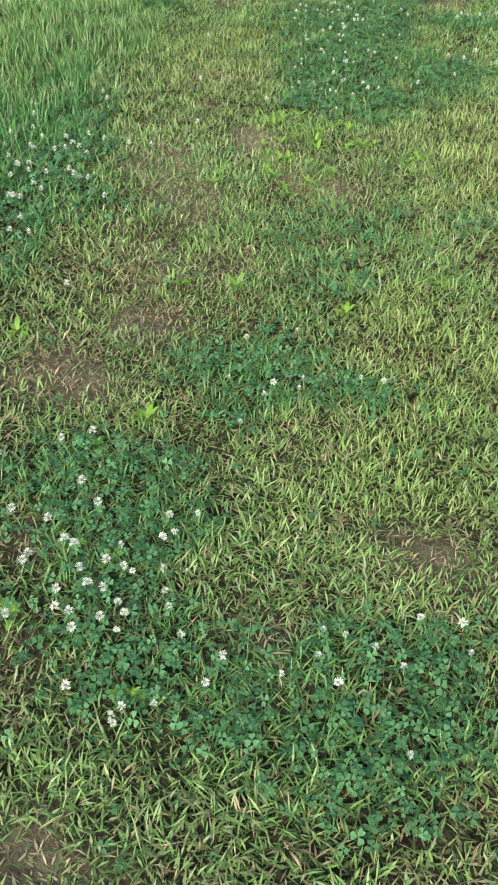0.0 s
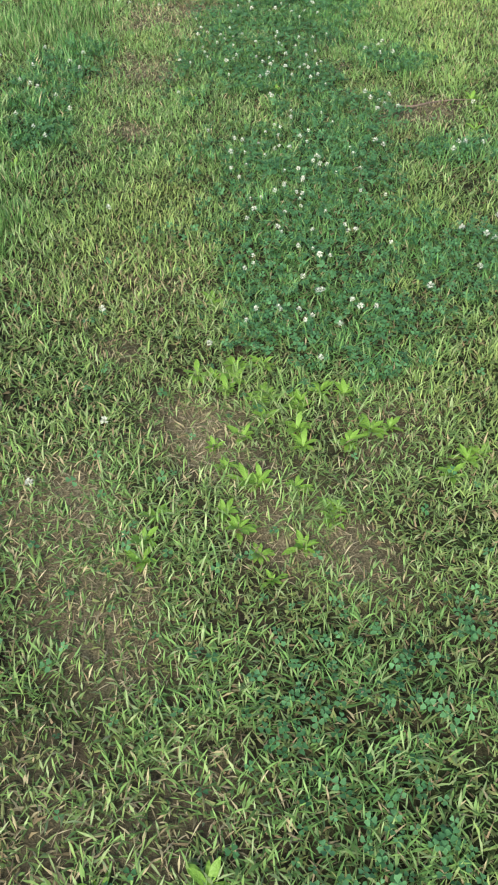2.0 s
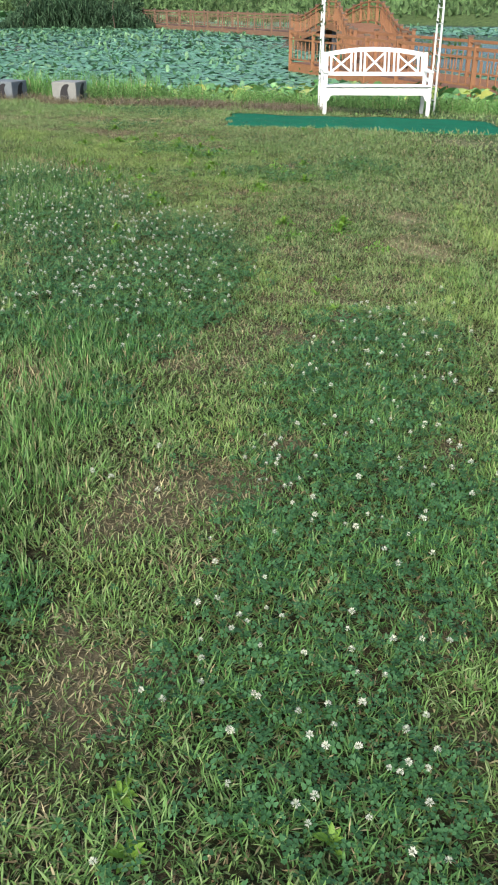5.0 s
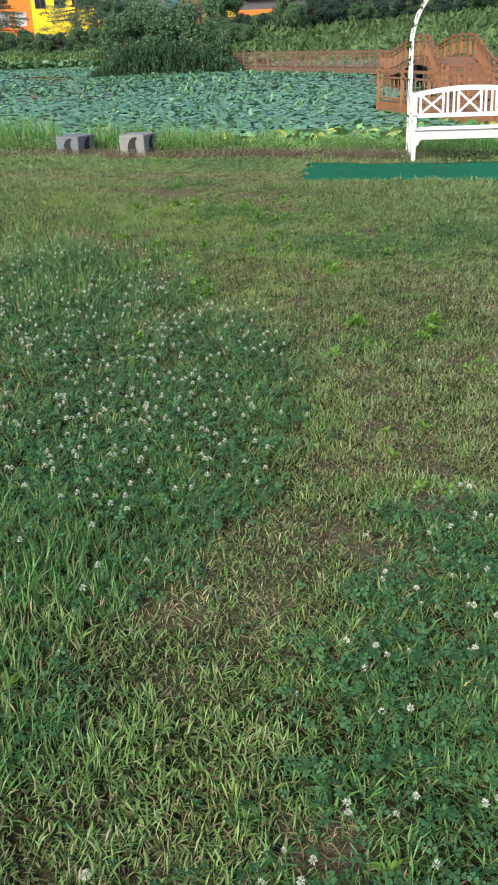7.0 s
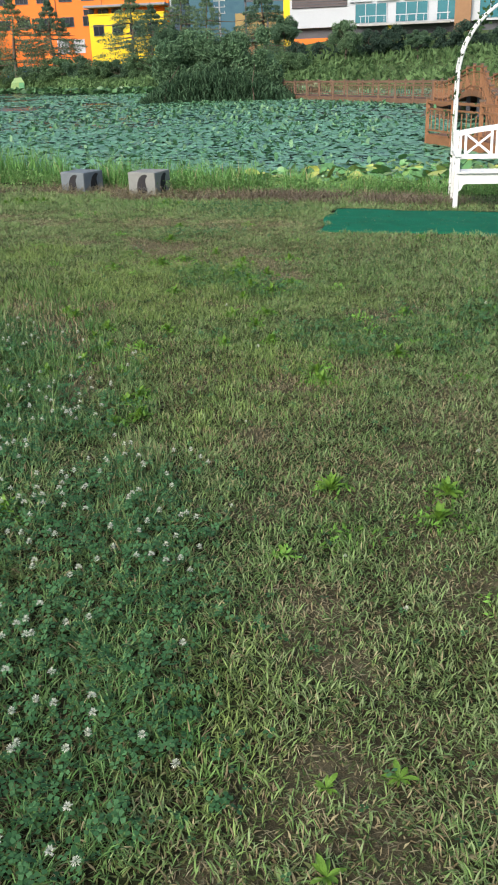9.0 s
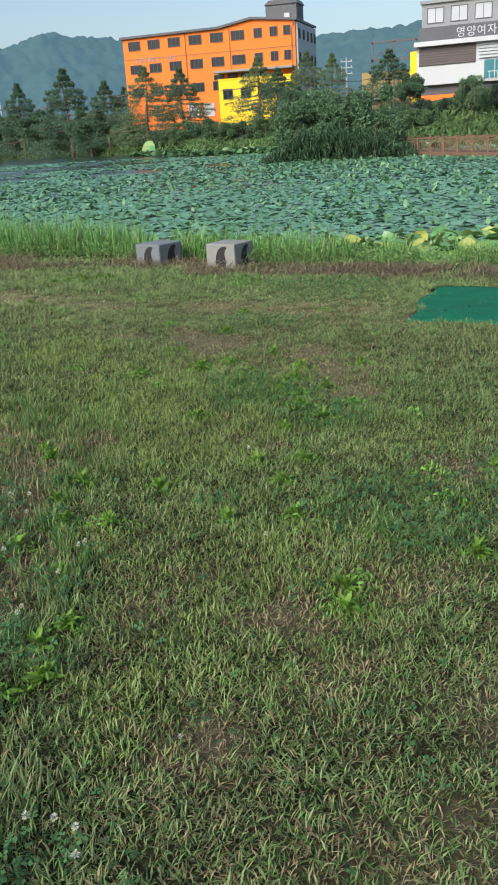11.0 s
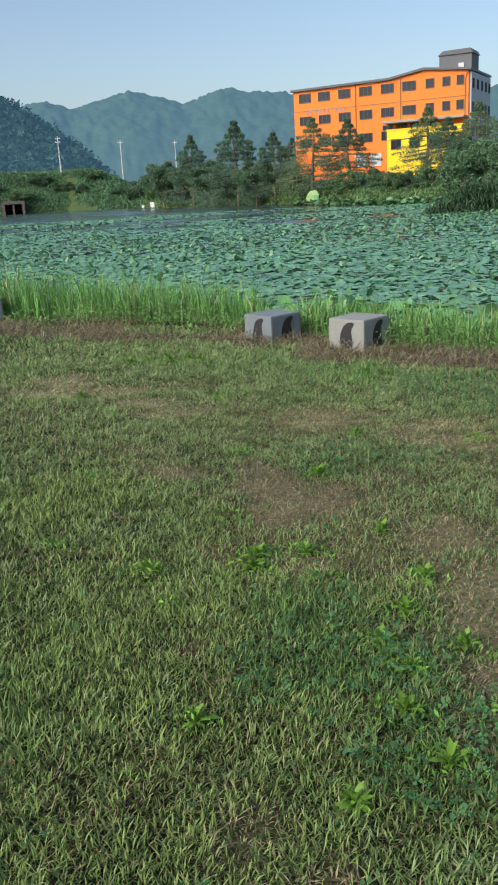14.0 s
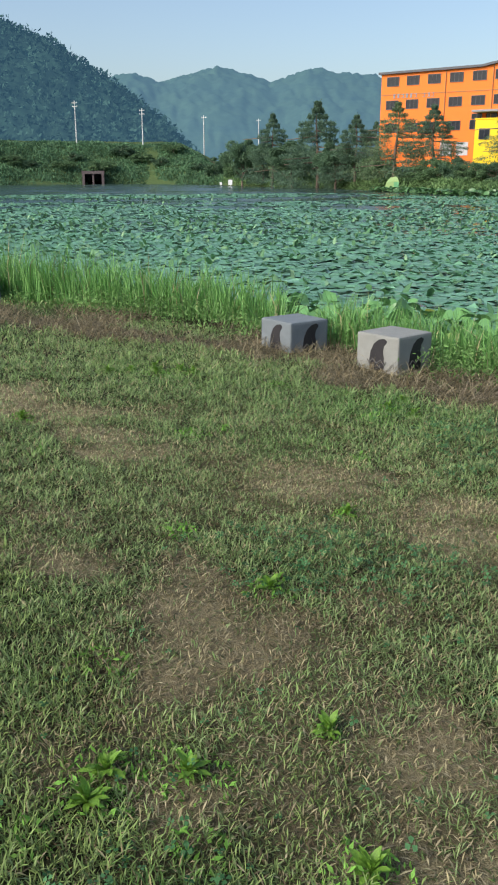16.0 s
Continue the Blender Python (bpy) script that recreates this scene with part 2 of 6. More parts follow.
def bm_tube(pts, radii, n=8, bm=None):
    bm = bm or bmesh.new()
    rings = []
    pts = [Vector(p) for p in pts]
    for i, p in enumerate(pts):
        d = (pts[min(i + 1, len(pts) - 1)] - pts[max(i - 1, 0)]).normalized()
        s = d.cross(Vector((0.13, 1, 0.07))).normalized(); u = s.cross(d)
        r = radii[i] if isinstance(radii, (list, tuple)) else radii
        rings.append([bm.verts.new(p + (s * math.cos(t) + u * math.sin(t)) * r) for t in [k * math.tau / n for k in range(n)]])
    for a, b in zip(rings, rings[1:]):
        for k in range(n):
            bm.faces.new((a[k], a[(k + 1) % n], b[(k + 1) % n], b[k]))
    bm.faces.new(rings[0]); bm.faces.new(rings[-1])
    return bm


def bm_sweep(pts, w, h, bm=None):
    """One continuous bar of section w by h along pts, upright."""
    bm = bm or bmesh.new()
    pts = [Vector(p) for p in pts]
    rings = []
    for i, p in enumerate(pts):
        d = (pts[min(i + 1, len(pts) - 1)] - pts[max(i - 1, 0)]).normalized()
        s = d.cross(Vector((0, 0, 1))).normalized(); u = s.cross(d)
        rings.append([bm.verts.new(p + s * a * w / 2 + u * b * h / 2) for a, b in ((-1, -1), (1, -1), (1, 1), (-1, 1))])
    for a, b in zip(rings, rings[1:]):
        for k in range(4):
            bm.faces.new((a[k], a[(k + 1) % 4], b[(k + 1) % 4], b[k]))
    bm.faces.new(rings[0]); bm.faces.new(rings[-1])
    return bm


_lat = rng.random((64, 64))


def vnoise(x, y, scale, seed=0):
    """Smooth value noise in [0, 1]."""
    x, y = np.asarray(x) * scale + seed * 17.3, np.asarray(y) * scale + seed * 5.7
    i, j = np.floor(x).astype(int), np.floor(y).astype(int)
    u, v = x - i, y - j
    u, v = u * u * (3 - 2 * u), v * v * (3 - 2 * v)
    g = lambda a, b: _lat[a % 64, b % 64]
    return (g(i, j) * (1 - u) + g(i + 1, j) * u) * (1 - v) + (g(i, j + 1) * (1 - u) + g(i + 1, j + 1) * u) * v


def fnoise(x, y, scale, seed=0):
    return (vnoise(x, y, scale, seed) * 4 + vnoise(x, y, scale * 2.1, seed + 3) * 2 + vnoise(x, y, scale * 4.3, seed + 6)) / 7


# ---- the plan of the ground ----
WATER_Z = -0.7
POND_EYE = (0.5, 9.0)     # the far shore is laid out by bearing and distance from here


def lawn_z(x, y):
    x, y = np.clip(x, -7.0, 4.5), np.clip(y, -0.5, 19.0) / 10
    return -0.0195 * x + 0.3068 * y + 0.0205 * x * y - 0.3099 * y ** 2 - 0.0144 * x * y ** 2 + 0.0456 * y ** 3


def bank_y(x):
    """Where the lawn breaks off to the pond."""
    x = np.asarray(x, dtype=float)
    return 18.75 + 0.25 * np.sin(x * 0.9) + np.where(x < -5, (x + 5) * 0.08, 0.0)


SHORE_AZ = np.array([-80, -50, -30, -15, -5, 0, 5, 10, 17, 21, 24.5, 27, 30, 34, 36, 40, 45, 52, 65, 85], dtype=float)
SHORE_R = np.array([40, 50, 62, 72, 76, 78, 80, 84, 96, 106, 122, 138, 158, 178, 205, 228, 225, 215, 170, 130], dtype=float)


def polar(x, y):
    dx, dy = x - POND_EYE[0], y - POND_EYE[1]
    return np.hypot(dx, dy), np.degrees(np.arctan2(-dx, dy))


def land_z(x, y):
    """The height of the ground anywhere."""
    x, y = np.asarray(x, dtype=float), np.asarray(y, dtype=float)
    r, az = polar(x, y)
    lawn = lawn_z(x, y) + (fnoise(x, y, 0.9, 4) - 0.5) * 0.05
    b = bank_y(x)
    k = np.clip((y - b) / 2.2, 0, 1)
    bed = lawn * (1 - k) + (-1.7) * k
    bed = np.where(y > b, bed, lawn)
    rs = np.interp(az, SHORE_AZ, SHORE_R) + (fnoise(x, y, 0.06, 2) - 0.5) * 5
    past = r - rs
    levee = np.clip((az - 35.5) / 3, 0, 1)
    rise = WATER_Z - 1.0 + np.clip(past + 3, 0, 4) * 0.42 + np.clip(past, 0, 60) * 0.07
    rise = rise + levee * np.clip(past, 0, 22) * 0.33
    rise = rise + np.clip(12 - az, 0, 8) / 8 * np.clip(past - 4, 0, 30) * 0.06
    z = np.where((y > b) & (past > -3), rise, bed)
    z = np.where((y > b) & (np.abs(az) > 85), lawn - 0.1, z)
    return z


def spots(yaw, ovals):
    """Ovals (x, y, half width, half length) that share one turn, in degrees."""
    return [(*o, math.cos(radians(yaw)), math.sin(radians(yaw))) for o in ovals]


def mask(x, y, ovals, soft=0.35, grow=1.0):
    """How far inside any of the ovals a place lies, 0 to 1, with ragged edges."""
    out = np.zeros(np.shape(x))
    w = (fnoise(x, y, 3.2, 9) - 0.5) * 1.0 + (vnoise(x, y, 11, 5) - 0.5) * 0.9 + (vnoise(x, y, 33, 5) - 0.5) * 0.7
    for cx, cy, a, b, c, sn in ovals:
        a, b = max(a, 0.05), max(b, 0.05)
        m = 2.0 * max(a, b)
        near = (np.abs(x - cx) < m) & (np.abs(y - cy) < m)
        if near.any():
            dx, dy = x[near] - cx, y[near] - cy
            d = np.hypot((dx * c + dy * sn) / a, (dy * c - dx * sn) / b) + w[near]
            out[near] = np.maximum(out[near], np.clip((grow - d) / soft + 0.5, 0, 1))
    return out


CLOVER = (
    spots(0, [(-0.02, 1.62, 0.18, 0.16), (0.22, 1.59, 0.12, 0.08), (-0.31, 1.3, 0.16, 0.13), (-0.26, 1.1, 0.18, 0.16), (-0.21, 0.91, 0.14, 0.1), (-0.06, 0.84, 0.14, 0.09), (-0.12, 0.75, 0.11, 0.05), (0.23, 0.84, 0.19, 0.08), (0.15, 0.7, 0.17, 0.1), (0.31, 0.77, 0.1, 0.11), (-0.76, 2.88, 0.21, 0.51), (-0.7, 2.28, 0.08, 0.2), (0.42, 3.83, 0.23, 0.53), (0.59, 4.46, 0.19, 0.54), (0.42, 3.3, 0.2, 0.17), (0.76, 3.54, 0.18, 0.16)]) +
    spots(-7, [(0.43, 3.35, 0.18, 0.2), (0.4, 3.56, 0.23, 0.19), (0.44, 3.17, 0.09, 0.11), (0.19, 3.33, 0.09, 0.1), (0.43, 3.75, 0.16, 0.17), (0.5, 4.05, 0.1, 0.17), (0.68, 4.34, 0.11, 0.17), (0.59, 4.65, 0.22, 0.2), (0.49, 5.01, 0.22, 0.3), (0.54, 5.42, 0.22, 0.24), (0.57, 6.02, 0.33, 0.38), (0.7, 6.57, 0.3, 0.38), (0.84, 7.14, 0.27, 0.36), (0.95, 5.17, 0.12, 0.13), (0.96, 4.25, 0.15, 0.1), (0.82, 3.59, 0.08, 0.1), (-0.4, 5.24, 0.16, 0.29), (-0.43, 4.65, 0.08, 0.19), (-0.45, 7.47, 0.46, 0.36)]) +
    spots(1, [(0.71, 7.1, 0.28, 0.27), (0.6, 6.77, 0.24, 0.23), (0.85, 6.78, 0.22, 0.26), (0.65, 6.41, 0.26, 0.2), (0.47, 5.82, 0.16, 0.21), (0.6, 5.78, 0.2, 0.19), (0.69, 6.06, 0.2, 0.19), (0.35, 5.64, 0.14, 0.1), (0.29, 5.43, 0.15, 0.15), (0.26, 5.23, 0.15, 0.14), (0.44, 5.27, 0.18, 0.16), (0.53, 5.13, 0.12, 0.11), (0.59, 4.97, 0.15, 0.12), (-0.5, 8.45, 0.57, 0.69), (-0.13, 8.83, 0.28, 0.55), (-1.08, 9.69, 0.45, 0.9), (-1.47, 10.64, 0.37, 0.58), (-0.06, 7.94, 0.21, 0.22)]) +
    spots(11, [(-0.21, 8.53, 0.26, 0.36), (-0.29, 8.21, 0.24, 0.31), (0.0, 8.55, 0.18, 0.21), (0.04, 8.22, 0.15, 0.18), (-0.84, 9.24, 0.31, 0.48), (-0.32, 9.17, 0.25, 0.31), (-0.24, 7.83, 0.19, 0.26), (-0.04, 7.62, 0.17, 0.19), (-0.12, 7.47, 0.14, 0.21), (-0.68, 8.5, 0.15, 0.32), (-1.48, 10.5, 0.27, 0.53), (0.69, 7.39, 0.11, 0.12), (0.56, 7.48, 0.09, 0.07), (0.75, 7.32, 0.06, 0.1)]) +
    spots(15, [(-0.11, 9.17, 0.08, 0.17), (-0.3, 9.47, 0.07, 0.13)]))
CLOVER_FAINT = (
    spots(0, [(0.09, 0.6, 0.1, 0.07), (0.26, 0.61, 0.1, 0.08), (0.23, 2.28, 0.15, 0.15), (0.2, 2.03, 0.11, 0.13), (0.65, 2.34, 0.09, 0.1), (0.44, 2.41, 0.1, 0.08), (-0.13, 0.83, 0.17, 0.15)]) +
    spots(-7, [(0.65, 3.32, 0.1, 0.05), (0.14, 3.91, 0.08, 0.11), (0.02, 3.79, 0.12, 0.07), (0.17, 4.94, 0.12, 0.19), (0.27, 4.05, 0.14, 0.19), (0.32, 4.43, 0.16, 0.2)]) +
    spots(1, [(0.37, 4.98, 0.11, 0.09), (-0.68, 7.56, 0.2, 0.28), (-0.25, 6.67, 0.13, 0.17), (1.22, 11.81, 0.25, 0.3), (0.38, 5.98, 0.16, 0.15)]) +
    spots(11, [(0.9, 11.26, 0.17, 0.2), (0.08, 8.73, 0.12, 0.18), (-0.12, 7.25, 0.09, 0.11), (0.39, 11.36, 0.42, 0.3)]) +
    spots(15, [(0.4, 11.21, 0.19, 0.22), (0.25, 11.45, 0.18, 0.19), (0.7, 11.55, 0.14, 0.36)]) +
    spots(25, [(-3.0, 13.38, 0.22, 0.35), (-0.69, 12.74, 0.22, 0.22), (-0.36, 11.23, 0.09, 0.07), (-0.23, 12.49, 0.21, 0.2)]) +
    spots(26, [(-0.52, 12.8, 0.18, 0.19), (-2.91, 16.64, 0.67, 0.58), (-1.44, 14.63, 0.35, 0.24), (-1.29, 16.56, 0.51, 0.53), (-0.84, 12.91, 0.17, 0.25)]) +
    spots(30, [(-2.91, 16.83, 0.66, 0.52), (-1.49, 16.4, 0.35, 0.38), (-1.49, 14.69, 0.33, 0.17), (-1.09, 14.69, 0.19, 0.14), (-0.55, 12.82, 0.13, 0.11), (-0.67, 12.85, 0.07, 0.07)]))
BARE = (
    spots(0, [(-0.28, 1.86, 0.09, 0.08), (-0.49, 1.64, 0.12, 0.09), (-0.47, 1.09, 0.06, 0.05), (0.03, 0.92, 0.05, 0.05), (0.32, 1.12, 0.11, 0.06), (-0.33, 0.51, 0.05, 0.04), (0.0, 2.92, 0.11, 0.12), (0.13, 2.72, 0.06, 0.13), (0.27, 2.58, 0.07, 0.06)]) +
    spots(-7, [(-0.03, 5.97, 0.17, 0.18), (0.18, 6.07, 0.14, 0.17), (-0.06, 5.28, 0.13, 0.16), (-0.12, 4.6, 0.13, 0.08), (-0.0, 2.93, 0.05, 0.05), (0.12, 2.78, 0.06, 0.09), (0.13, 2.7, 0.04, 0.06), (0.41, 2.93, 0.07, 0.05), (0.26, 2.6, 0.04, 0.04), (0.11, 2.61, 0.04, 0.03), (-0.25, 2.83, 0.04, 0.06), (0.96, 4.64, 0.15, 0.12)]) +
    spots(1, [(0.22, 6.1, 0.12, 0.09), (0.07, 5.88, 0.09, 0.1), (0.14, 5.7, 0.07, 0.08), (-0.02, 5.29, 0.07, 0.08), (-0.11, 5.45, 0.06, 0.06), (0.03, 5.35, 0.05, 0.07), (0.0, 5.15, 0.06, 0.05), (0.0, 7.0, 0.11, 0.09), (0.5, 7.34, 0.11, 0.1), (0.22, 7.07, 0.1, 0.1), (0.91, 6.34, 0.06, 0.08), (0.42, 6.36, 0.08, 0.06)]) +
    spots(11, [(0.37, 7.86, 0.09, 0.07), (0.49, 7.83, 0.08, 0.06), (0.53, 8.19, 0.09, 0.09), (0.42, 7.48, 0.1, 0.07), (0.34, 7.39, 0.08, 0.07), (0.54, 7.24, 0.1, 0.09), (0.48, 7.32, 0.07, 0.06), (0.69, 7.85, 0.08, 0.09), (0.67, 7.62, 0.06, 0.08), (0.44, 8.78, 0.12, 0.1), (0.58, 8.51, 0.1, 0.08)]) +
    spots(15, [(0.12, 9.93, 0.08, 0.09), (0.13, 10.48, 0.19, 0.11), (-1.31, 11.33, 0.16, 0.42), (-0.82, 10.43, 0.12, 0.3), (0.49, 11.81, 0.14, 0.15)]) +
    spots(25, [(-1.25, 11.38, 0.11, 0.22), (-1.67, 11.69, 0.1, 0.32), (-1.08, 11.01, 0.1, 0.19), (-0.34, 13.43, 0.23, 0.21), (-0.2, 12.89, 0.15, 0.13), (-1.17, 11.75, 0.07, 0.09), (-0.34, 11.92, 0.07, 0.06)]) +
    spots(26, [(-0.38, 13.41, 0.19, 0.27), (-0.22, 12.98, 0.12, 0.19), (-1.58, 14.04, 0.15, 0.32), (-1.29, 13.95, 0.15, 0.18), (-0.64, 13.87, 0.19, 0.17), (-1.07, 13.33, 0.14, 0.11), (-1.2, 11.81, 0.06, 0.12), (-0.34, 11.93, 0.07, 0.05)]) +
    spots(30, [(-1.68, 14.17, 0.14, 0.26), (-1.4, 13.95, 0.15, 0.25), (-1.35, 13.7, 0.1, 0.18), (-1.26, 14.09, 0.13, 0.16), (-2.09, 14.06, 0.18, 0.11), (-0.67, 13.83, 0.16, 0.16), (-0.52, 13.46, 0.12, 0.14), (-0.41, 13.15, 0.09, 0.14), (-0.41, 12.94, 0.06, 0.06), (-1.09, 12.57, 0.03, 0.03)]))
BARE_FAINT = (
    spots(0, [(-0.3, 2.77, 0.15, 0.17), (-0.35, 2.12, 0.1, 0.18), (-0.08, 2.12, 0.11, 0.1), (-0.42, 0.82, 0.04, 0.09), (0.42, 2.94, 0.1, 0.09), (-0.21, 2.49, 0.11, 0.15)]) +
    spots(-7, [(-0.04, 3.56, 0.1, 0.06), (-0.17, 3.29, 0.08, 0.04), (0.32, 2.79, 0.04, 0.05), (-0.15, 2.66, 0.04, 0.04), (-0.23, 2.56, 0.03, 0.03), (0.13, 7.11, 0.27, 0.23), (0.55, 2.82, 0.03, 0.03), (-0.07, 2.97, 0.06, 0.03), (0.34, 2.54, 0.05, 0.03)]) +
    spots(1, [(0.04, 6.78, 0.08, 0.07), (0.74, 5.41, 0.06, 0.07), (-0.07, 4.95, 0.04, 0.03), (-0.13, 5.04, 0.04, 0.05), (0.75, 5.12, 0.04, 0.08), (0.99, 10.02, 0.24, 0.22), (0.99, 8.2, 0.22, 0.15), (0.57, 7.98, 0.18, 0.09), (0.26, 7.33, 0.21, 0.27), (-0.54, 6.86, 0.13, 0.22)]) +
    spots(11, [(0.81, 8.99, 0.12, 0.28), (0.87, 10.52, 0.16, 0.28), (-1.46, 11.49, 0.14, 0.39), (-0.75, 8.81, 0.13, 0.12), (0.07, 9.89, 0.11, 0.09), (0.62, 8.02, 0.19, 0.27), (0.54, 8.66, 0.21, 0.17), (0.62, 9.55, 0.26, 0.28)]) +
    spots(15, [(0.47, 10.78, 0.24, 0.17), (-1.41, 13.89, 0.25, 0.17), (-0.25, 13.17, 0.19, 0.17), (0.74, 10.21, 0.12, 0.18), (0.69, 9.81, 0.13, 0.17), (0.66, 12.02, 0.15, 0.13), (0.34, 10.21, 0.13, 0.12), (0.37, 9.39, 0.18, 0.1), (0.19, 9.27, 0.11, 0.09)]) +
    spots(25, [(0.15, 10.47, 0.16, 0.08), (0.08, 10.95, 0.07, 0.07), (-1.3, 14.07, 0.19, 0.2), (-1.6, 14.07, 0.14, 0.13), (-0.29, 10.46, 0.1, 0.09), (-0.2, 10.68, 0.09, 0.06)]) +
    spots(26, [(-2.21, 14.11, 0.22, 0.16), (-0.48, 13.01, 0.1, 0.11), (-0.18, 12.57, 0.08, 0.12), (-1.36, 13.31, 0.15, 0.1), (-0.87, 13.61, 0.4, 0.29), (-0.55, 11.99, 0.09, 0.1)]) +
    spots(30, [(-1.14, 14.43, 0.14, 0.14), (-2.47, 14.34, 0.19, 0.12), (-0.9, 12.5, 0.07, 0.04), (-0.3, 12.86, 0.05, 0.09), (-1.36, 13.27, 0.09, 0.1), (-1.05, 13.99, 0.28, 0.29), (-1.12, 13.68, 0.19, 0.12)]))
LIGHT = (
    spots(0, [(0.43, 1.63, 0.2, 0.31), (0.29, 1.3, 0.2, 0.15), (0.71, 2.78, 0.17, 0.4)]) +
    spots(-7, [(1.34, 5.9, 0.36, 0.93), (0.76, 3.84, 0.17, 0.16), (-0.09, 3.88, 0.24, 0.33)]) +
    spots(1, [(1.3, 8.04, 0.22, 0.39), (1.66, 9.26, 0.14, 0.63), (0.16, 6.47, 0.13, 0.13), (-0.04, 5.65, 0.08, 0.09), (0.82, 5.78, 0.09, 0.16)]) +
    spots(11, [(-1.1, 12.37, 1.02, 1.12), (0.01, 10.8, 0.45, 0.62), (0.32, 8.27, 0.1, 0.26), (0.5, 7.71, 0.08, 0.08)]) +
    spots(15, [(-1.47, 12.31, 0.58, 0.57), (-0.7, 11.89, 0.48, 0.44), (-0.17, 9.98, 0.15, 0.22)]) +
    spots(25, [(-0.94, 12.07, 0.32, 0.45), (-1.47, 12.69, 0.36, 0.42), (-0.64, 10.79, 0.13, 0.19)]) +
    spots(26, [(-1.29, 12.41, 0.32, 0.56), (-0.89, 11.72, 0.21, 0.28), (-2.36, 13.41, 0.28, 0.46)]) +
    spots(30, [(-1.6, 12.99, 0.16, 0.29), (-2.15, 13.61, 0.22, 0.33), (-1.11, 12.41, 0.09, 0.13)]))
TALL = (
    spots(0, [(-0.9, 4.0, 0.37, 0.77), (-0.86, 3.16, 0.13, 0.43)]) +
    spots(-7, [(-0.46, 5.93, 0.28, 0.48), (-0.47, 6.86, 0.36, 0.46)]) +
    spots(1, [(-0.4, 7.16, 0.34, 0.26), (-0.42, 6.4, 0.17, 0.25), (-0.29, 6.08, 0.13, 0.17)]) +
    spots(11, [(-1.54, 11.18, 0.47, 0.64), (-1.23, 9.99, 0.29, 0.51)]) +
    spots(15, [(-1.03, 10.83, 0.17, 1.27), (-0.25, 9.47, 0.13, 0.39)]) +
    spots(25, [(-1.49, 11.53, 0.17, 1.02), (-0.71, 10.53, 0.09, 0.37)]))
SANDY = (
    spots(1, [(1.22, 8.92, 0.18, 0.25), (1.22, 9.68, 0.17, 0.21), (2.62, 13.91, 0.38, 0.45)]) +
    spots(25, [(-0.62, 15.41, 0.23, 0.19), (-1.91, 15.31, 0.24, 0.21), (-3.92, 15.3, 0.4, 0.23)]) +
    spots(26, [(-1.84, 15.43, 0.21, 0.2), (-1.07, 15.18, 0.31, 0.18), (-0.65, 15.45, 0.12, 0.19), (-3.16, 15.3, 0.25, 0.21), (-4.15, 15.57, 0.27, 0.26)]) +
    spots(30, [(-1.87, 15.51, 0.28, 0.17), (-1.25, 15.39, 0.24, 0.17), (-3.56, 15.57, 0.37, 0.22), (-1.21, 15.03, 0.12, 0.09), (-2.87, 15.13, 0.23, 0.13), (-4.13, 15.54, 0.19, 0.17)]))
WEEDS = (
    [(-0.36, 1.4), (-0.2, 2.03), (-0.05, 2.02), (-0.25, 1.49), (-0.37, 1.12), (-0.28, 1.08), (0.53, 2.03), (0.24, 1.9), (-0.51, 4.35), (-0.61, 1.82), (1.17, 4.61), (0.22, 2.94), (0.38, 2.92), (0.18, 2.6), (-0.22, 0.78), (-0.45, 0.95), (0.11, 3.19), (0.08, 3.1), (0.09, 2.79), (0.06, 2.66), (0.19, 2.76), (0.1, 2.93), (-0.12, 2.65), (0.56, 2.8), (1.17, 4.71), (1.1, 4.44), (0.08, 3.46), (0.29, 3.06), (0.17, 3.07), (-0.32, 6.71), (-0.71, 7.51), (0.55, 8.12), (0.51, 6.32), (0.08, 4.99), (0.11, 4.86), (0.45, 4.9), (-0.51, 10.16), (-1.33, 11.58), (-1.0, 10.47), (-1.06, 10.18)] +
    [(0.34, 8.99), (0.57, 7.92), (0.69, 8.17), (0.74, 7.67), (0.64, 7.69), (-0.32, 7.55), (-0.59, 9.12), (-0.56, 8.83), (-0.99, 10.65), (-0.48, 8.35), (-1.25, 11.49), (-0.98, 11.07), (-0.66, 10.54), (-0.49, 10.28), (-0.41, 10.02), (-0.49, 9.93), (-0.4, 12.58), (-0.38, 12.18), (-0.27, 11.08), (0.63, 11.02), (0.65, 11.84), (0.44, 9.44), (0.29, 10.55), (0.79, 9.26), (0.82, 9.45), (-0.98, 11.28), (-0.84, 10.89), (-0.68, 10.93), (-0.9, 10.67), (-0.86, 12.28), (-0.9, 13.75), (-0.23, 12.42), (-0.64, 11.3), (-0.17, 11.47), (-0.03, 11.16), (-0.16, 11.76), (-0.34, 11.65), (0.26, 10.68), (-0.27, 13.56), (-1.21, 13.22)] +
    [(-4.01, 16.76), (-4.07, 16.57), (-3.79, 16.79), (-2.21, 17.07), (-1.55, 15.08), (-1.25, 13.32), (-0.58, 13.12), (-0.35, 12.98), (-0.13, 12.67), (-3.89, 16.63), (-4.17, 16.44), (-3.67, 16.78), (-2.2, 16.85), (-2.0, 16.77), (-1.09, 13.43), (-0.58, 12.89), (-0.45, 12.78), (-3.71, 15.25), (-1.44, 14.31), (-0.61, 13.4), (-1.53, 13.01)])


def clover_cover(x, y):
    return np.maximum(mask(x, y, CLOVER, 0.5, 1.1), 0.5 * mask(x, y, CLOVER_FAINT, 0.7, 1.05))


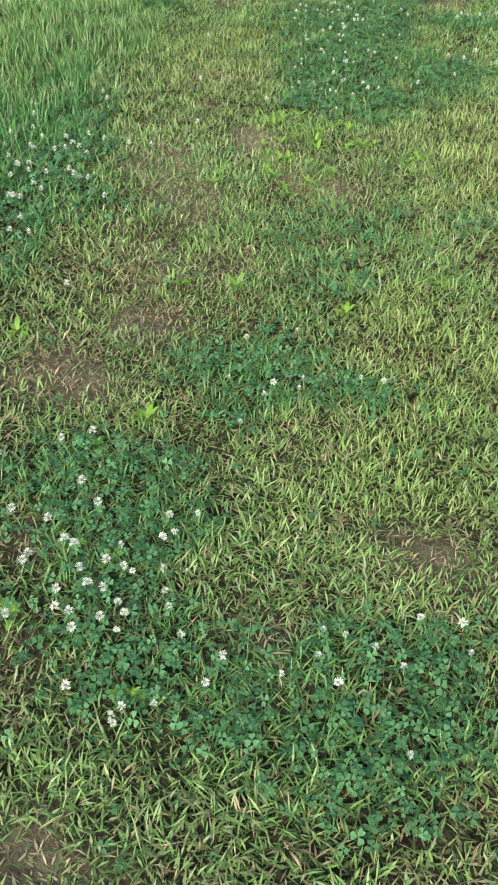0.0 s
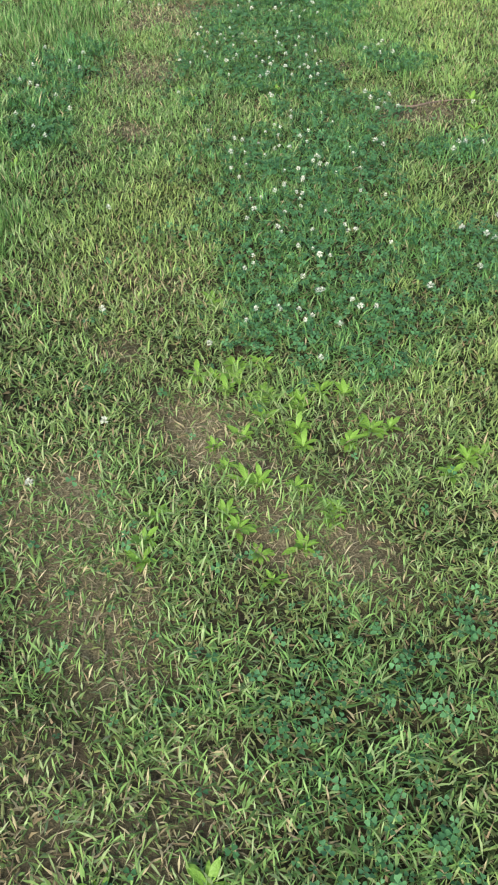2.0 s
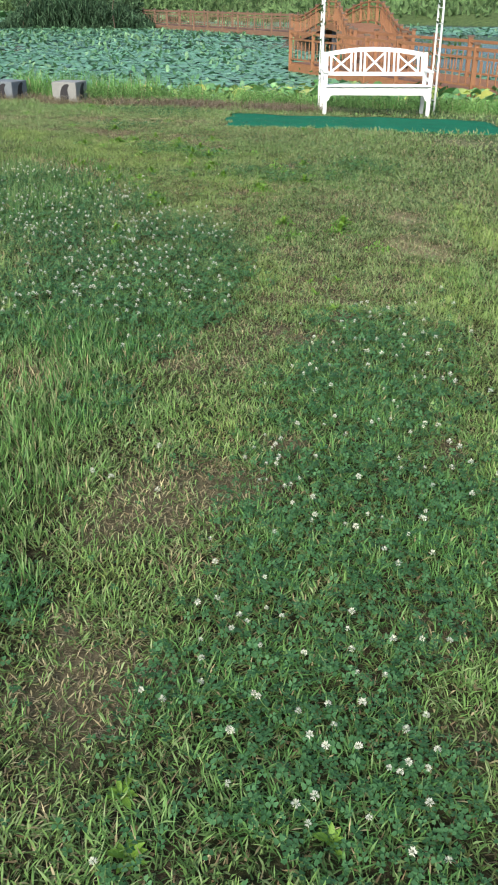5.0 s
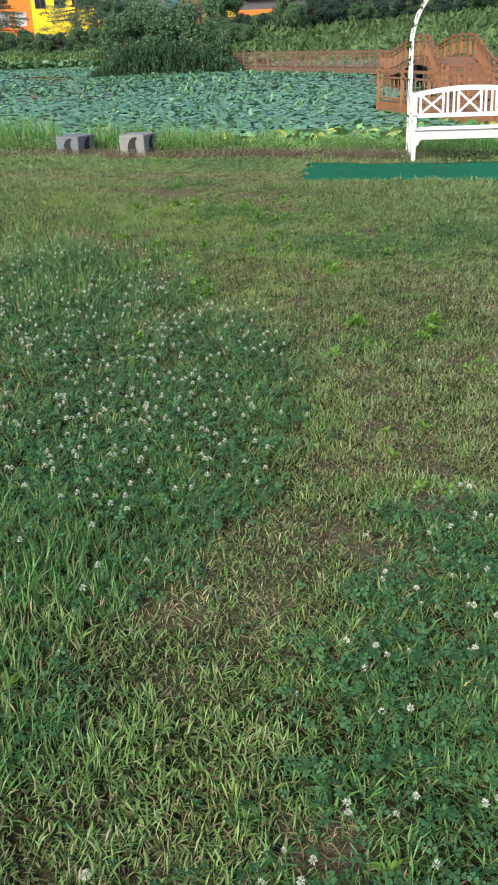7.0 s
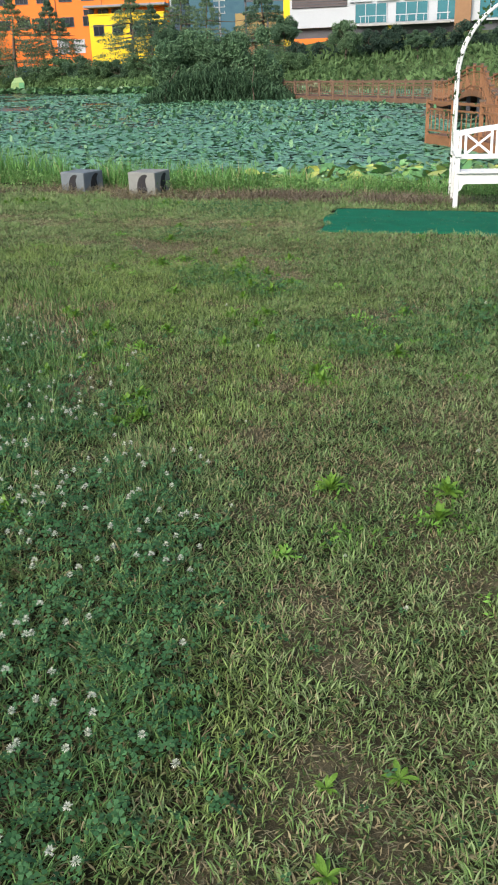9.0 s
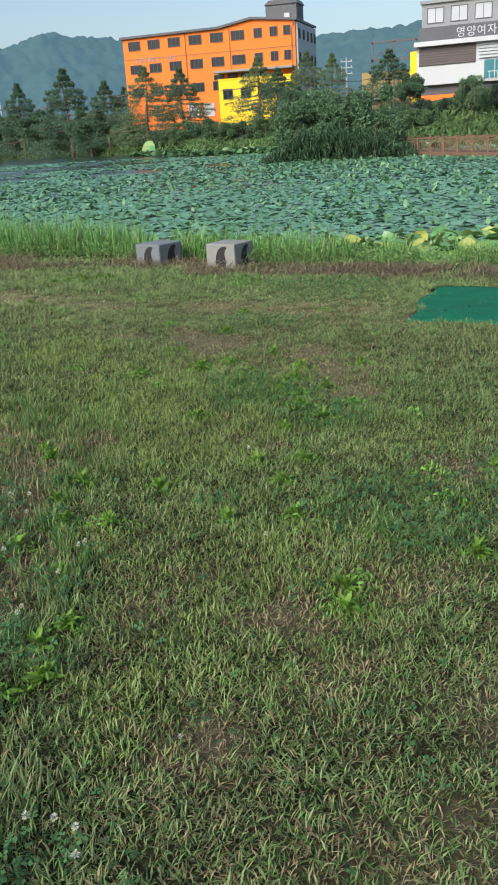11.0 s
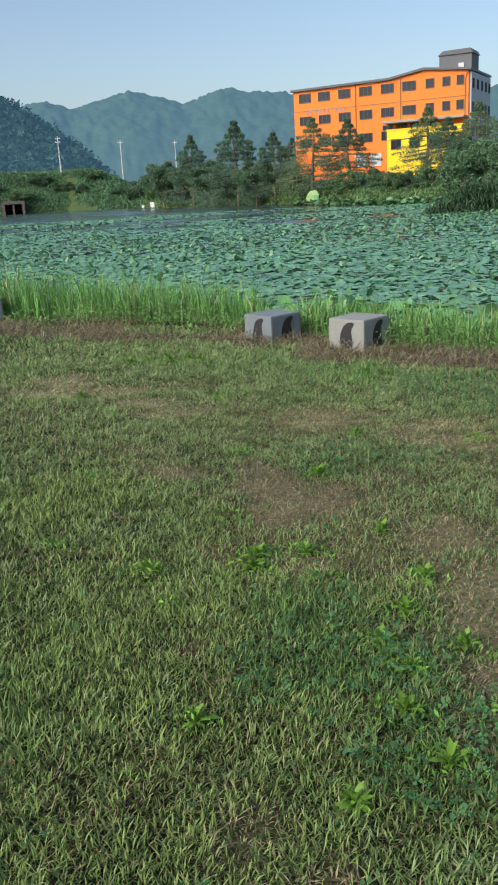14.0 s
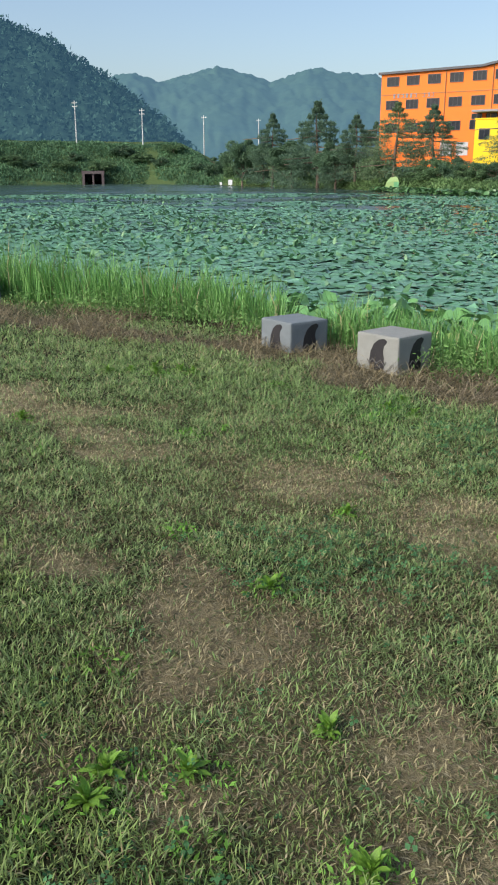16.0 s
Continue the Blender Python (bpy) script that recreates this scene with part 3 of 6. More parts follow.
def bare_ground(x, y, soft, grow):
    """Worn-through turf, brown with thatch."""
    return np.maximum(mask(x, y, BARE, soft, grow), 0.5 * mask(x, y, BARE_FAINT, soft, grow))


def sandy_ground(x, y):
    """Pale, dry, trodden turf before the bank."""
    band = np.clip((0.5 * fnoise(x, y, 0.95, 31) + 0.5 * fnoise(x, y, 3.1, 33)) * 4.2 - 1.85, 0, 1) * np.clip((y - 14.2) / 0.8, 0, 1) * np.clip((16.4 - y) / 0.5, 0, 1) * np.clip((1.6 - x) / 0.8, 0, 1)
    return np.maximum(mask(x, y, SANDY, 0.7, 1.1), 0.45 * band)


def off_mat(x, y):
    return ~((x > -0.17 + 0.06 * np.sin(y * 9)) & (x < 3.38) & (y > 14.99 + 0.05 * np.sin(x * 5) + 0.04 * np.sin(x * 31)) & (y < 16.82))


def dry_strip(x, y):
    """The strip of cut, dead stalks along the top of the bank."""
    lo = 17.0 + 0.75 * (fnoise(x, y, 1.1, 1) - 0.42) * 2 + np.where(x > -1.2, 0.35, 0.0)
    hi = bank_y(x) - 0.35
    return np.clip((y - lo) / 0.3, 0, 1) * np.clip((hi - y) / 0.25 + 0.5, 0, 1) * np.clip((1.0 - x) / 0.6, 0, 1) * np.clip((fnoise(x, y, 1.7, 6) - 0.33) / 0.14, 0, 1)


def make_ground():
    radii = np.concatenate([np.arange(0.0, 11.5, 0.12)[1:], 11.5 * 1.034 ** np.arange(0, 170)])
    n = 320
    th = np.linspace(0, math.tau, n, endpoint=False)
    R, T = np.meshgrid(radii, th, indexing="ij")
    x, y = POND_EYE[0] + R * np.cos(T), POND_EYE[1] + R * np.sin(T)
    x, y = np.append(x.ravel(), POND_EYE[0]), np.append(y.ravel(), POND_EYE[1])
    z = land_z(x, y)
    nr = len(radii)
    i, j = np.meshgrid(np.arange(nr - 1), np.arange(n), indexing="ij")
    a, b = i * n + j, i * n + (j + 1) % n
    quads = np.stack([a, a + n, b + n, b], -1).reshape(-1, 4)
    j = np.arange(n)
    tris = np.stack([np.full(n, nr * n), j, (j + 1) % n], -1)
    near = (np.abs(x) < 9) & (y > -1) & (y < 20)
    bare, dry = np.zeros(len(x)), np.zeros(len(x))
    worn = bare_ground(x[near], y[near], 1.0, 0.95)
    bare[near] = np.maximum(0.9 * sandy_ground(x[near], y[near]), worn * np.interp(y[near], [0, 2.2, 2.5, 3.1, 3.5, 12.0, 13.2], [0.25, 0.25, 0.8, 0.8, 0.25, 0.3, 0.75]))
    dry[near] = np.maximum(dry_strip(x[near], y[near]), worn * np.interp(y[near], [0, 2.2, 2.5, 3.1, 3.5, 12.0, 13.2], [0.5, 0.5, 0.1, 0.1, 0.5, 0.5, 0.15]))
    far = np.clip(np.maximum((np.hypot(x + 0.5, y - 9) - 11.5) / 2, (np.abs(x - np.interp(y, [0, 2, 5, 8, 11, 14, 17], [0.0, 0.1, 0.35, 0.6, -0.1, -1.2, -2.2])) - 1.5 - 0.12 * y) / 1.0), 0, 1) * (1 - dry)
    far = np.maximum(far, np.clip((0.25 - y) / 0.3, 0, 1))
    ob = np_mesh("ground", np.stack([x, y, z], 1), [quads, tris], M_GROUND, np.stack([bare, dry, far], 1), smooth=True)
    tagged(ob, "grassy ground with bare sandy soil patches sloping to a pond", "ground", kind="structure")
    bm = bmesh.new()
    bmesh.ops.create_grid(bm, x_segments=1, y_segments=1, size=1)
    for v in bm.verts:
        v.co = Vector((v.co.x * 450, 150 + v.co.y * 131.6, WATER_Z))
    w = part("water", bm, M_WATER)
    tagged(w, "still dark pond water between floating leaves", "water", kind="structure")


make_ground()


# ---- scatter: blades, leaves ----
def blades(name, x, y, z, length, width, lean, colour, mat, droop=0.5, head=None, folded=False):
    """Bent two-segment blades, one mesh. lean: tilt from upright in radians. colour: (n, 3)."""
    n = len(x)
    head = rng.uniform(0, math.tau, n) if head is None else head
    dx, dy = np.cos(head), np.sin(head)
    sx, sy = -dy, dx
    tw = rng.uniform(-0.9, 0.9, n)
    sx, sy = sx * np.cos(tw) - sy * np.sin(tw), sx * np.sin(tw) + sy * np.cos(tw)
    l1, l2 = np.clip(lean, 0, 1.5), np.clip(lean + droop, 0, 1.9)
    h1 = length * 0.55
    mx, my, mz = x + dx * np.sin(l1) * h1, y + dy * np.sin(l1) * h1, z + np.cos(l1) * h1
    h2 = length * 0.45
    tx, ty, tz = mx + dx * np.sin(l2) * h2, my + dy * np.sin(l2) * h2, mz + np.cos(l2) * h2
    tz = np.maximum(tz, z + 0.004)
    w = width / 2
    if folded:      # a pointed blade of four corners
        V = np.empty((n, 4, 3))
        V[:, 0] = np.stack([x, y, z - 0.004], 1)
        V[:, 1] = np.stack([mx + sx * w, my + sy * w, mz], 1)
        V[:, 2] = np.stack([tx, ty, tz], 1)
        V[:, 3] = np.stack([mx - sx * w, my - sy * w, mz], 1)
        k = np.arange(n)[:, None] * 4
        return np_mesh(name, V.reshape(-1, 3), [k + np.array([0, 1, 3]), k + np.array([1, 2, 3])], mat, np.repeat(colour, 4, 0))
    V = np.empty((n, 5, 3))
    V[:, 0] = np.stack([x - sx * w * 0.8, y - sy * w * 0.8, z - 0.006], 1)
    V[:, 1] = np.stack([x + sx * w * 0.8, y + sy * w * 0.8, z - 0.006], 1)
    V[:, 2] = np.stack([mx + sx * w, my + sy * w, mz], 1)
    V[:, 3] = np.stack([mx - sx * w, my - sy * w, mz], 1)
    V[:, 4] = np.stack([tx, ty, tz], 1)
    k = np.arange(n)[:, None] * 5
    quads, tris = k + np.array([0, 1, 2, 3]), k + np.array([3, 2, 4])
    return np_mesh(name, V.reshape(-1, 3), [quads, tris], mat, np.repeat(colour, 5, 0))


GREEN, LIME, STRAW, DEEP, TAN, OLIVE = (np.array(c) for c in ((0.175, 0.31, 0.085), (0.285, 0.385, 0.115), (0.5, 0.45, 0.25), (0.095, 0.245, 0.065), (0.265, 0.21, 0.112), (0.245, 0.33, 0.135)))
# pale grey-green that paints sunlit highlights onto a share of the blades
SUNLIT_SAGE = np.array((0.31, 0.39, 0.18))


def blend(a, b, k):
    return a * (1 - k[:, None]) + b * k[:, None]


def make_lawn(name, box, density, size, label, cut, wide=0.11):
    """One stretch of lawn. cut: how much of the full density stands at a place, 0 to 1, and how much longer the blades are there."""
    x0, y0, x1, y1 = box
    n = int((x1 - x0) * (y1 - y0) * density)
    x, y = rng.uniform(x0, x1, n), rng.uniform(y0, y1, n)
    share, grown = cut(x, y)
    k = rng.random(n) < share
    x, y, grown = x[k], y[k], grown[k]
    bare, clov, dry = bare_ground(x, y, 0.8, 0.85), clover_cover(x, y), dry_strip(x, y)
    sandy, light, tall_ = sandy_ground(x, y), mask(x, y, LIGHT, 1.2, 1.0), mask(x, y, TALL, 1.0, 1.0)
    tuft = np.clip(0.5 + 2.2 * (0.6 * vnoise(x, y, 13, 40) + 0.4 * vnoise(x, y, 29, 41) - 0.5), 0, 1)
    worn = np.clip((y - 6.0) / 3, 0, 1) * np.clip(fnoise(x, y, 1.1, 8) * 1.8 - 0.1, 0, 1) * (1 - light)
    thin = (1 - np.interp(y, [11, 12.5], [0.55, 0.72]) * bare - 0.12 * clov - 0.12 * worn * (y < 13.5) - 0.7 * dry - 0.45 * sandy) * np.clip(0.58 + 0.55 * tuft + 0.4 * light, 0, 1)
    k = rng.random(len(x)) < thin
    x, y, bare, clov, dry, worn, grown, sandy, light, tall_, tuft = (v[k] for v in (x, y, bare, clov, dry, worn, grown, sandy, light, tall_, tuft))
    n = len(x)
    lush = np.clip(tall_ + np.clip((x - 1.6) / 0.6, 0, 1) * np.clip((9.5 - y) / 2, 0, 1) * 0.6, 0, 1)
    hue = 0.65 * fnoise(x, y, 0.8, 12) + 0.35 * fnoise(x, y, 4.0, 13)
    tile = lambda c: np.tile(c, (n, 1))
    c = blend(tile(GREEN), tile(LIME), np.clip((hue - 0.5) * 3.5 + 0.75 * light + rng.normal(0.12, 0.25, n), 0, 1) * (1 - 0.75 * clov) * (1 - 0.5 * worn))
    c = blend(c, tile(DEEP), np.clip(0.75 * clov + 0.6 * lush + rng.normal(0, 0.15, n), 0, 1))
    c = blend(c, tile(SUNLIT_SAGE), (rng.random(n) < 0.3 + 0.3 * worn - 0.25 * light) * rng.uniform(0.4, 1.0, n) * (1 - 0.5 * clov))
    c = blend(c, tile(OLIVE), np.clip(worn * 0.5 + 0.4 * sandy, 0, 1))
    rust = np.clip((fnoise(x, y, 1.8, 15) - 0.52) * 5, 0, 1)
    dead = rng.random(n) < 0.06 + 0.55 * bare + 0.14 * worn + 0.85 * dry + 0.45 * sandy + 0.22 * rust * (1 - clov)
    nd = dead.sum()
    c[dead] = blend(np.tile(STRAW, (nd, 1)), np.tile(TAN, (nd, 1)), np.clip(rng.random(nd) * 0.8 + dry[dead] * 0.6 + 0.4 * rust[dead] - 0.4 * sandy[dead], 0, 1))
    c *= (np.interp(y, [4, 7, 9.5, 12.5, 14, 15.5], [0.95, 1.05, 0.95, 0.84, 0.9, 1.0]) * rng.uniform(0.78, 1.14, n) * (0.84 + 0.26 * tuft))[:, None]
    z = land_z(x, y) + rng.uniform(0, 0.012, n) * tuft
    length = size * grown * rng.uniform(0.6, 1.5, n) * (1 + 0.7 * lush) * (1 + 0.25 * clov) * (1 - 0.2 * bare - 0.3 * sandy) * (0.75 + 0.4 * tuft)
    length[dead] *= 0.85
    lean = np.clip(rng.normal(1.0, 0.34, n) - 0.45 * lush - 0.2 * light + 0.2 * dead, 0.05, 1.5)
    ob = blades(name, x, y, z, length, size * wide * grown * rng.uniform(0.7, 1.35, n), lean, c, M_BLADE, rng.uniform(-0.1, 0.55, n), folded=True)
    return tagged(ob, label, "grass", kind="stuff")


def undergrass(n, box, cut):
    """The short stubble under the longer blades, coloured dark for the shade between them: one pointed triangle each.
    """
    x, y = rng.uniform(box[0], box[2], n), rng.uniform(box[1], box[3], n)
    k = rng.random(n) < cut(x, y)[0] * (1 - 0.8 * bare_ground(x, y, 0.6, 0.95)) * (1 - 0.8 * dry_strip(x, y)) * (1 - 0.6 * sandy_ground(x, y))
    x, y = x[k], y[k]
    n = len(x)
    t, el, L = rng.uniform(0, math.tau, n), rng.uniform(0.08, 0.8, n), rng.uniform(0.014, 0.03, n)
    w = rng.uniform(0.0016, 0.0028, n)
    d = np.stack([np.cos(t) * np.cos(el), np.sin(t) * np.cos(el), np.sin(el)], 1)
    s = np.stack([-np.sin(t), np.cos(t), rng.normal(0, 0.5, n)], 1)
    p = np.stack([x, y, land_z(x, y) + rng.uniform(0.0, 0.006, n)], 1)
    V = np.stack([p - s * w[:, None], p + s * w[:, None], p + d * L[:, None]], 1)
    q = np.clip(fnoise(x, y, 1.2, 12) * 2 - 0.5 + rng.normal(0, 0.3, n), 0, 1)
    # dark stubble colours carry the shade of the gaps in the lawn
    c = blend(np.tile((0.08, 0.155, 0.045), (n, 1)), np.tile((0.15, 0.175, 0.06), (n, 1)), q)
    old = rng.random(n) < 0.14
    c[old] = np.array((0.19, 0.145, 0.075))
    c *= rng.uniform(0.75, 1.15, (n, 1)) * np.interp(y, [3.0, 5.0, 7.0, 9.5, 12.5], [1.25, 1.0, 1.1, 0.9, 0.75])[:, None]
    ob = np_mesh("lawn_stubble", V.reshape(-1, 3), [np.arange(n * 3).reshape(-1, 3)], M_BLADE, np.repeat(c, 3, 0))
    return tagged(ob, "short green stubble at the foot of the lawn, darkened as shade between blades", "grass", kind="stuff")


def clover_leaves(name, x, y, z, size, col, label, simple=False):
    n = len(x)
    yaw = rng.uniform(0, math.tau, n)
    tilt = rng.normal(0, 0.32, (n, 2))
    shape = np.array([(0.05, 0, 0), (0.55, -0.42, 0.06), (0.92, -0.36, 0.02), (0.86, 0, -0.05), (0.92, 0.36, 0.02), (0.55, 0.42, 0.06)])
    if simple:
        shape = np.array([(0.05, 0, 0), (0.62, -0.42, 0.06), (0.95, 0, -0.04), (0.62, 0.42, 0.06)])
    q = len(shape)
    V, C = np.empty((n, 3, q, 3)), np.empty((n, 3, q, 3))
    for k in range(3):
        a = yaw + k * math.tau / 3 + rng.normal(0, 0.12, n)
        px = shape[None, :, 0] * np.cos(a)[:, None] - shape[None, :, 1] * np.sin(a)[:, None]
        py = shape[None, :, 0] * np.sin(a)[:, None] + shape[None, :, 1] * np.cos(a)[:, None]
        pz = shape[None, :, 2] + px * tilt[:, :1] + py * tilt[:, 1:] + rng.normal(0, 0.08, n)[:, None] * shape[None, :, 0]
        V[:, k] = np.stack([x[:, None] + px * size[:, None], y[:, None] + py * size[:, None], z[:, None] + pz * size[:, None]], -1)
        C[:, k] = (col * rng.uniform(0.85, 1.15, n)[:, None])[:, None, :]
        C[:, k, 1] *= 1.25; C[:, k, q - 1] *= 1.25
    idx = np.arange(n * 3)[:, None] * q
    faces = [idx + np.arange(4)] if simple else [idx + np.array([0, 1, 2, 3]), idx + np.array([0, 3, 4, 5])]
    ob = np_mesh(name, V.reshape(-1, 3), faces, M_LEAF, C.reshape(-1, 3))
    return tagged(ob, label, "clover", kind="stuff")

# ---- things on the lawn ----
def bench():
    """A white slatted garden bench with three crossed panels in an arched back."""
    zz = float(lawn_z(1.9, 17.3))
    b = thing("garden_bench", pose(1.9, 17.2, zz - 0.015, 0, 0, 0.5) @ Matrix.Diagonal((0.985, 1, 0.955, 1)), "white painted wooden garden bench with three crossed back panels", "bench")
    W, D = 0.76, 0.5
    def add(name, *bars, label=""):
        bm = bmesh.new()
        for a, c, w, h in bars:
            bm_bar(a, c, w, h, bm, bevel=0.004)
        return part(name, bm, M_WHITE, b, label)
    def slope(z):   # the back leans
        return D - 0.04 + max(0.0, z - 0.4) * 0.16
    for s in (-1, 1):
        add("front_leg", ((s * W, 0, 0), (s * W, 0, 0.63), 0.055, 0.05))
        add("back_leg", ((s * W, D + 0.03, 0), (s * W, slope(0.4), 0.42), 0.055, 0.05), ((s * W, slope(0.4), 0.4), (s * W, slope(0.9), 0.88), 0.055, 0.05))
        add("armrest", ((s * W, -0.05, 0.645), (s * W, slope(0.63), 0.645), 0.075, 0.03))
        add("arm_slat", ((s * W, 0.02, 0.52), (s * W, slope(0.5), 0.52), 0.03, 0.05))
        bm = bmesh.new()
        prof = [(0, 0), (0.1, 0), (0.09, -0.03), (0.05, -0.06), (0.03, -0.11), (0, -0.13)]
        f = [bm.verts.new((s * (W - 0.025 - u), -0.012, 0.36 + v)) for u, v in prof]
        g = [bm.verts.new((s * (W - 0.025 - u), 0.012, 0.36 + v)) for u, v in prof]
        bm.faces.new(f); bm.faces.new(g)
        for k in range(6):
            bm.faces.new((f[k], f[(k + 1) % 6], g[(k + 1) % 6], g[k]))
        part("corner_bracket", bm, M_WHITE, b)
    add("front_apron", ((-W, 0, 0.375), (W, 0, 0.375), 0.03, 0.115))
    add("back_apron", ((-W, D - 0.03, 0.395), (W, D - 0.03, 0.395), 0.03, 0.08))
    for k in range(6):
        y = -0.015 + k * 0.088
        add("seat_slat", ((-W - 0.01, y, 0.45 - 0.006 * k), (W + 0.01, y, 0.45 - 0.006 * k), 0.07, 0.02))
    add("lower_back_rail", ((-W, slope(0.58), 0.58), (W, slope(0.58), 0.58), 0.032, 0.055))
    top = lambda x: 0.955 - 0.085 * (x / W) ** 2
    bm = bm_sweep([(-W + 2 * W * k / 20, slope(0.9), top(-W + 2 * W * k / 20) - 0.03) for k in range(21)], 0.034, 0.062)
    part("top_rail", bm, M_WHITE, b)
    P = 0.3
    for c in (-0.5, 0, 0.5):
        for s in (-1, 1):
            x = c + s * P / 2
            add("panel_stile", ((x, slope(0.58), 0.6), (x, slope(0.9), top(x) - 0.05), 0.03, 0.026))
            xx = c + s * 0.21
            add("back_slat", ((xx, slope(0.58), 0.6), (xx, slope(0.9), top(xx) - 0.05), 0.03, 0.02))
        add("panel_cross", ((c - P / 2, slope(0.6), 0.605), (c + P / 2, slope(0.9), top(c) - 0.075), 0.022, 0.028),
            ((c + P / 2, slope(0.6) + 0.002, 0.605), (c - P / 2, slope(0.9) + 0.002, top(c) - 0.075), 0.022, 0.028))


def arch():
    """A white tube trellis arch with rungs and a thin climber."""
    zz = float(land_z(2.0, 18.2))
    a = thing("garden_arch", pose(2.02, 18.05, zz - 0.05, 0, 0, 2), "white metal garden arch with rungs and thin climbing plant", "arch")
    R, S, D = 0.88, 1.5, 0.34
    def curve():
        pts = [(-R, z) for z in np.linspace(0, S, 8)]
        pts += [(-R * math.cos(t), S + R * math.sin(t)) for t in np.linspace(0.12, math.pi - 0.12, 22)]
        return pts + [(R, z) for z in np.linspace(S, 0, 8)]
    c = curve()
    for y in (0, D):
        part("tube", bm_tube([(u, y, v) for u, v in c], 0.017, 8), M_WHITE, a, smooth=True)
    for k in range(1, len(c) - 1):
        part("rung", bm_tube([(c[k][0], 0, c[k][1]), (c[k][0], D, c[k][1])], 0.008, 6), M_WHITE, a)
    for s in (-1, 1):
        part("vine_stem", bm_tube([(s * R + 0.03 * math.sin(q * 9 + s), D / 2 + 0.15 * math.sin(q * 7), q * 1.5) for q in np.linspace(0, 1, 30)], 0.004, 5), M_STEM, a)
    n = 700
    q = rng.random(n) ** 1.3
    k = np.clip((q * 30).astype(int), 0, 37)
    side = rng.integers(0, 2, n)
    cc = np.array(c)
    px = np.where(side == 0, cc[k, 0], cc[len(c) - 1 - k, 0]) + rng.normal(0, 0.04 + 0.1 * (q < 0.2), n)
    pz = cc[k, 1] + rng.normal(0, 0.05, n)
    leaf_cards("vine_leaves", np.stack([px, rng.uniform(-0.05, D + 0.05, n), np.abs(pz)], 1), 0.028, np.array((0.05, 0.1, 0.035)), M_LEAF, a)


def leaf_cards(name, pos, size, colour, mat, parent=None, spread=0.3, aspect=0.6, up=None, three=False):
    """Small pointed leaves at random tilts, one mesh; pos (n, 3)."""
    n = len(pos)
    d = rng.normal(0, 1, (n, 3))
    if up is not None:
        d = d * 0.5 + np.array(up)
    d /= np.linalg.norm(d, axis=1)[:, None]
    e = np.cross(d, rng.normal(0, 1, (n, 3)))
    e /= np.linalg.norm(e, axis=1)[:, None] + 1e-9
    L = size * rng.uniform(0.6, 1.4, n)[:, None]
    V = np.empty((n, 4, 3))
    V[:, 0], V[:, 2] = pos - d * L, pos + d * L
    V[:, 1], V[:, 3] = pos + e * L * aspect, pos - e * L * aspect
    col = colour if np.ndim(colour) == 2 else np.tile(colour, (n, 1))
    C = np.repeat((col * rng.uniform(1 - spread, 1 + spread, n)[:, None])[:, None, :], 4, 1)
    if three:      # far off: one pointed triangle a leaf
        V[:, 0] -= d * L * 0.2
        V = np.stack([V[:, 0] - e * L * aspect * 0.9, V[:, 0] + e * L * aspect * 0.9, V[:, 2]], 1)
        return np_mesh(name, V.reshape(-1, 3), [np.arange(n * 3).reshape(-1, 3)], mat, C[:, :3].reshape(-1, 3), parent)
    return np_mesh(name, V.reshape(-1, 3), [np.arange(n * 4).reshape(-1, 4)], mat, C.reshape(-1, 3), parent)


def stool(x, y, yaw, mat, label, sunk=0.06):
    """A squat stone block seat with a dark carved pepper shape on its faces."""
    zz = float(land_z(x, y))
    w, h = 0.40, 0.345
    s = thing("stone_stool", pose(x, y, zz - sunk, 0, 0, yaw), label, "stool", "stone stools on the bank")
    part("block", bm_box(-w / 2, -w / 2, 0, w / 2, w / 2, h, 0.018), mat, s, smooth=False)
    # the carving, on each of the four faces
    left = [(-0.075, 0.0), (-0.085, 0.07), (-0.075, 0.14), (-0.045, 0.2), (0.0, 0.235), (0.05, 0.245), (0.075, 0.232)]
    right = [(0.072, 0.215), (0.05, 0.19), (0.042, 0.15), (0.052, 0.1), (0.058, 0.05), (0.05, 0.0)]
    for q in range(4):
        t = pose(0, 0, 0.06, 0, 0, 90 * q)
        bm = bmesh.new()
        ring = [bm.verts.new(t @ Vector((u + 0.015, -w / 2 - 0.003, v + 0.015))) for u, v in left + right]
        f = bm.faces.new(ring)
        r = bmesh.ops.extrude_face_region(bm, geom=[f])
        bmesh.ops.translate(bm, verts=[e for e in r["geom"] if isinstance(e, bmesh.types.BMVert)], vec=t.to_3x3() @ Vector((0, 0.006, 0)))
        part("carving", bm, M_INLAY, s, "dark pepper-shaped carving")
        bm = bmesh.new()
        zig = [(-0.1, 0.09), (-0.085, 0.065), (-0.05, 0.1), (-0.012, 0.07), (0.025, 0.1), (0.06, 0.065), (0.075, 0.09)]
        for a, b in zip(zig, zig[1:]):
            bm_bar(t @ Vector((a[0] + 0.015, -w / 2 - 0.006, a[1])), t @ Vector((b[0] + 0.015, -w / 2 - 0.006, b[1])), 0.005, 0.005, bm)
        for u in (-0.035, 0.03):
            bmesh.ops.create_cone(bm, cap_ends=True, segments=10, radius1=0.008, radius2=0.008, depth=0.004, matrix=t @ Matrix.Translation((u, -w / 2 - 0.005, 0.05)) @ pose(0, 0, 0, 90))
        part("zigzag_line", bm, M_INLAY_L, s, "pale zigzag line")


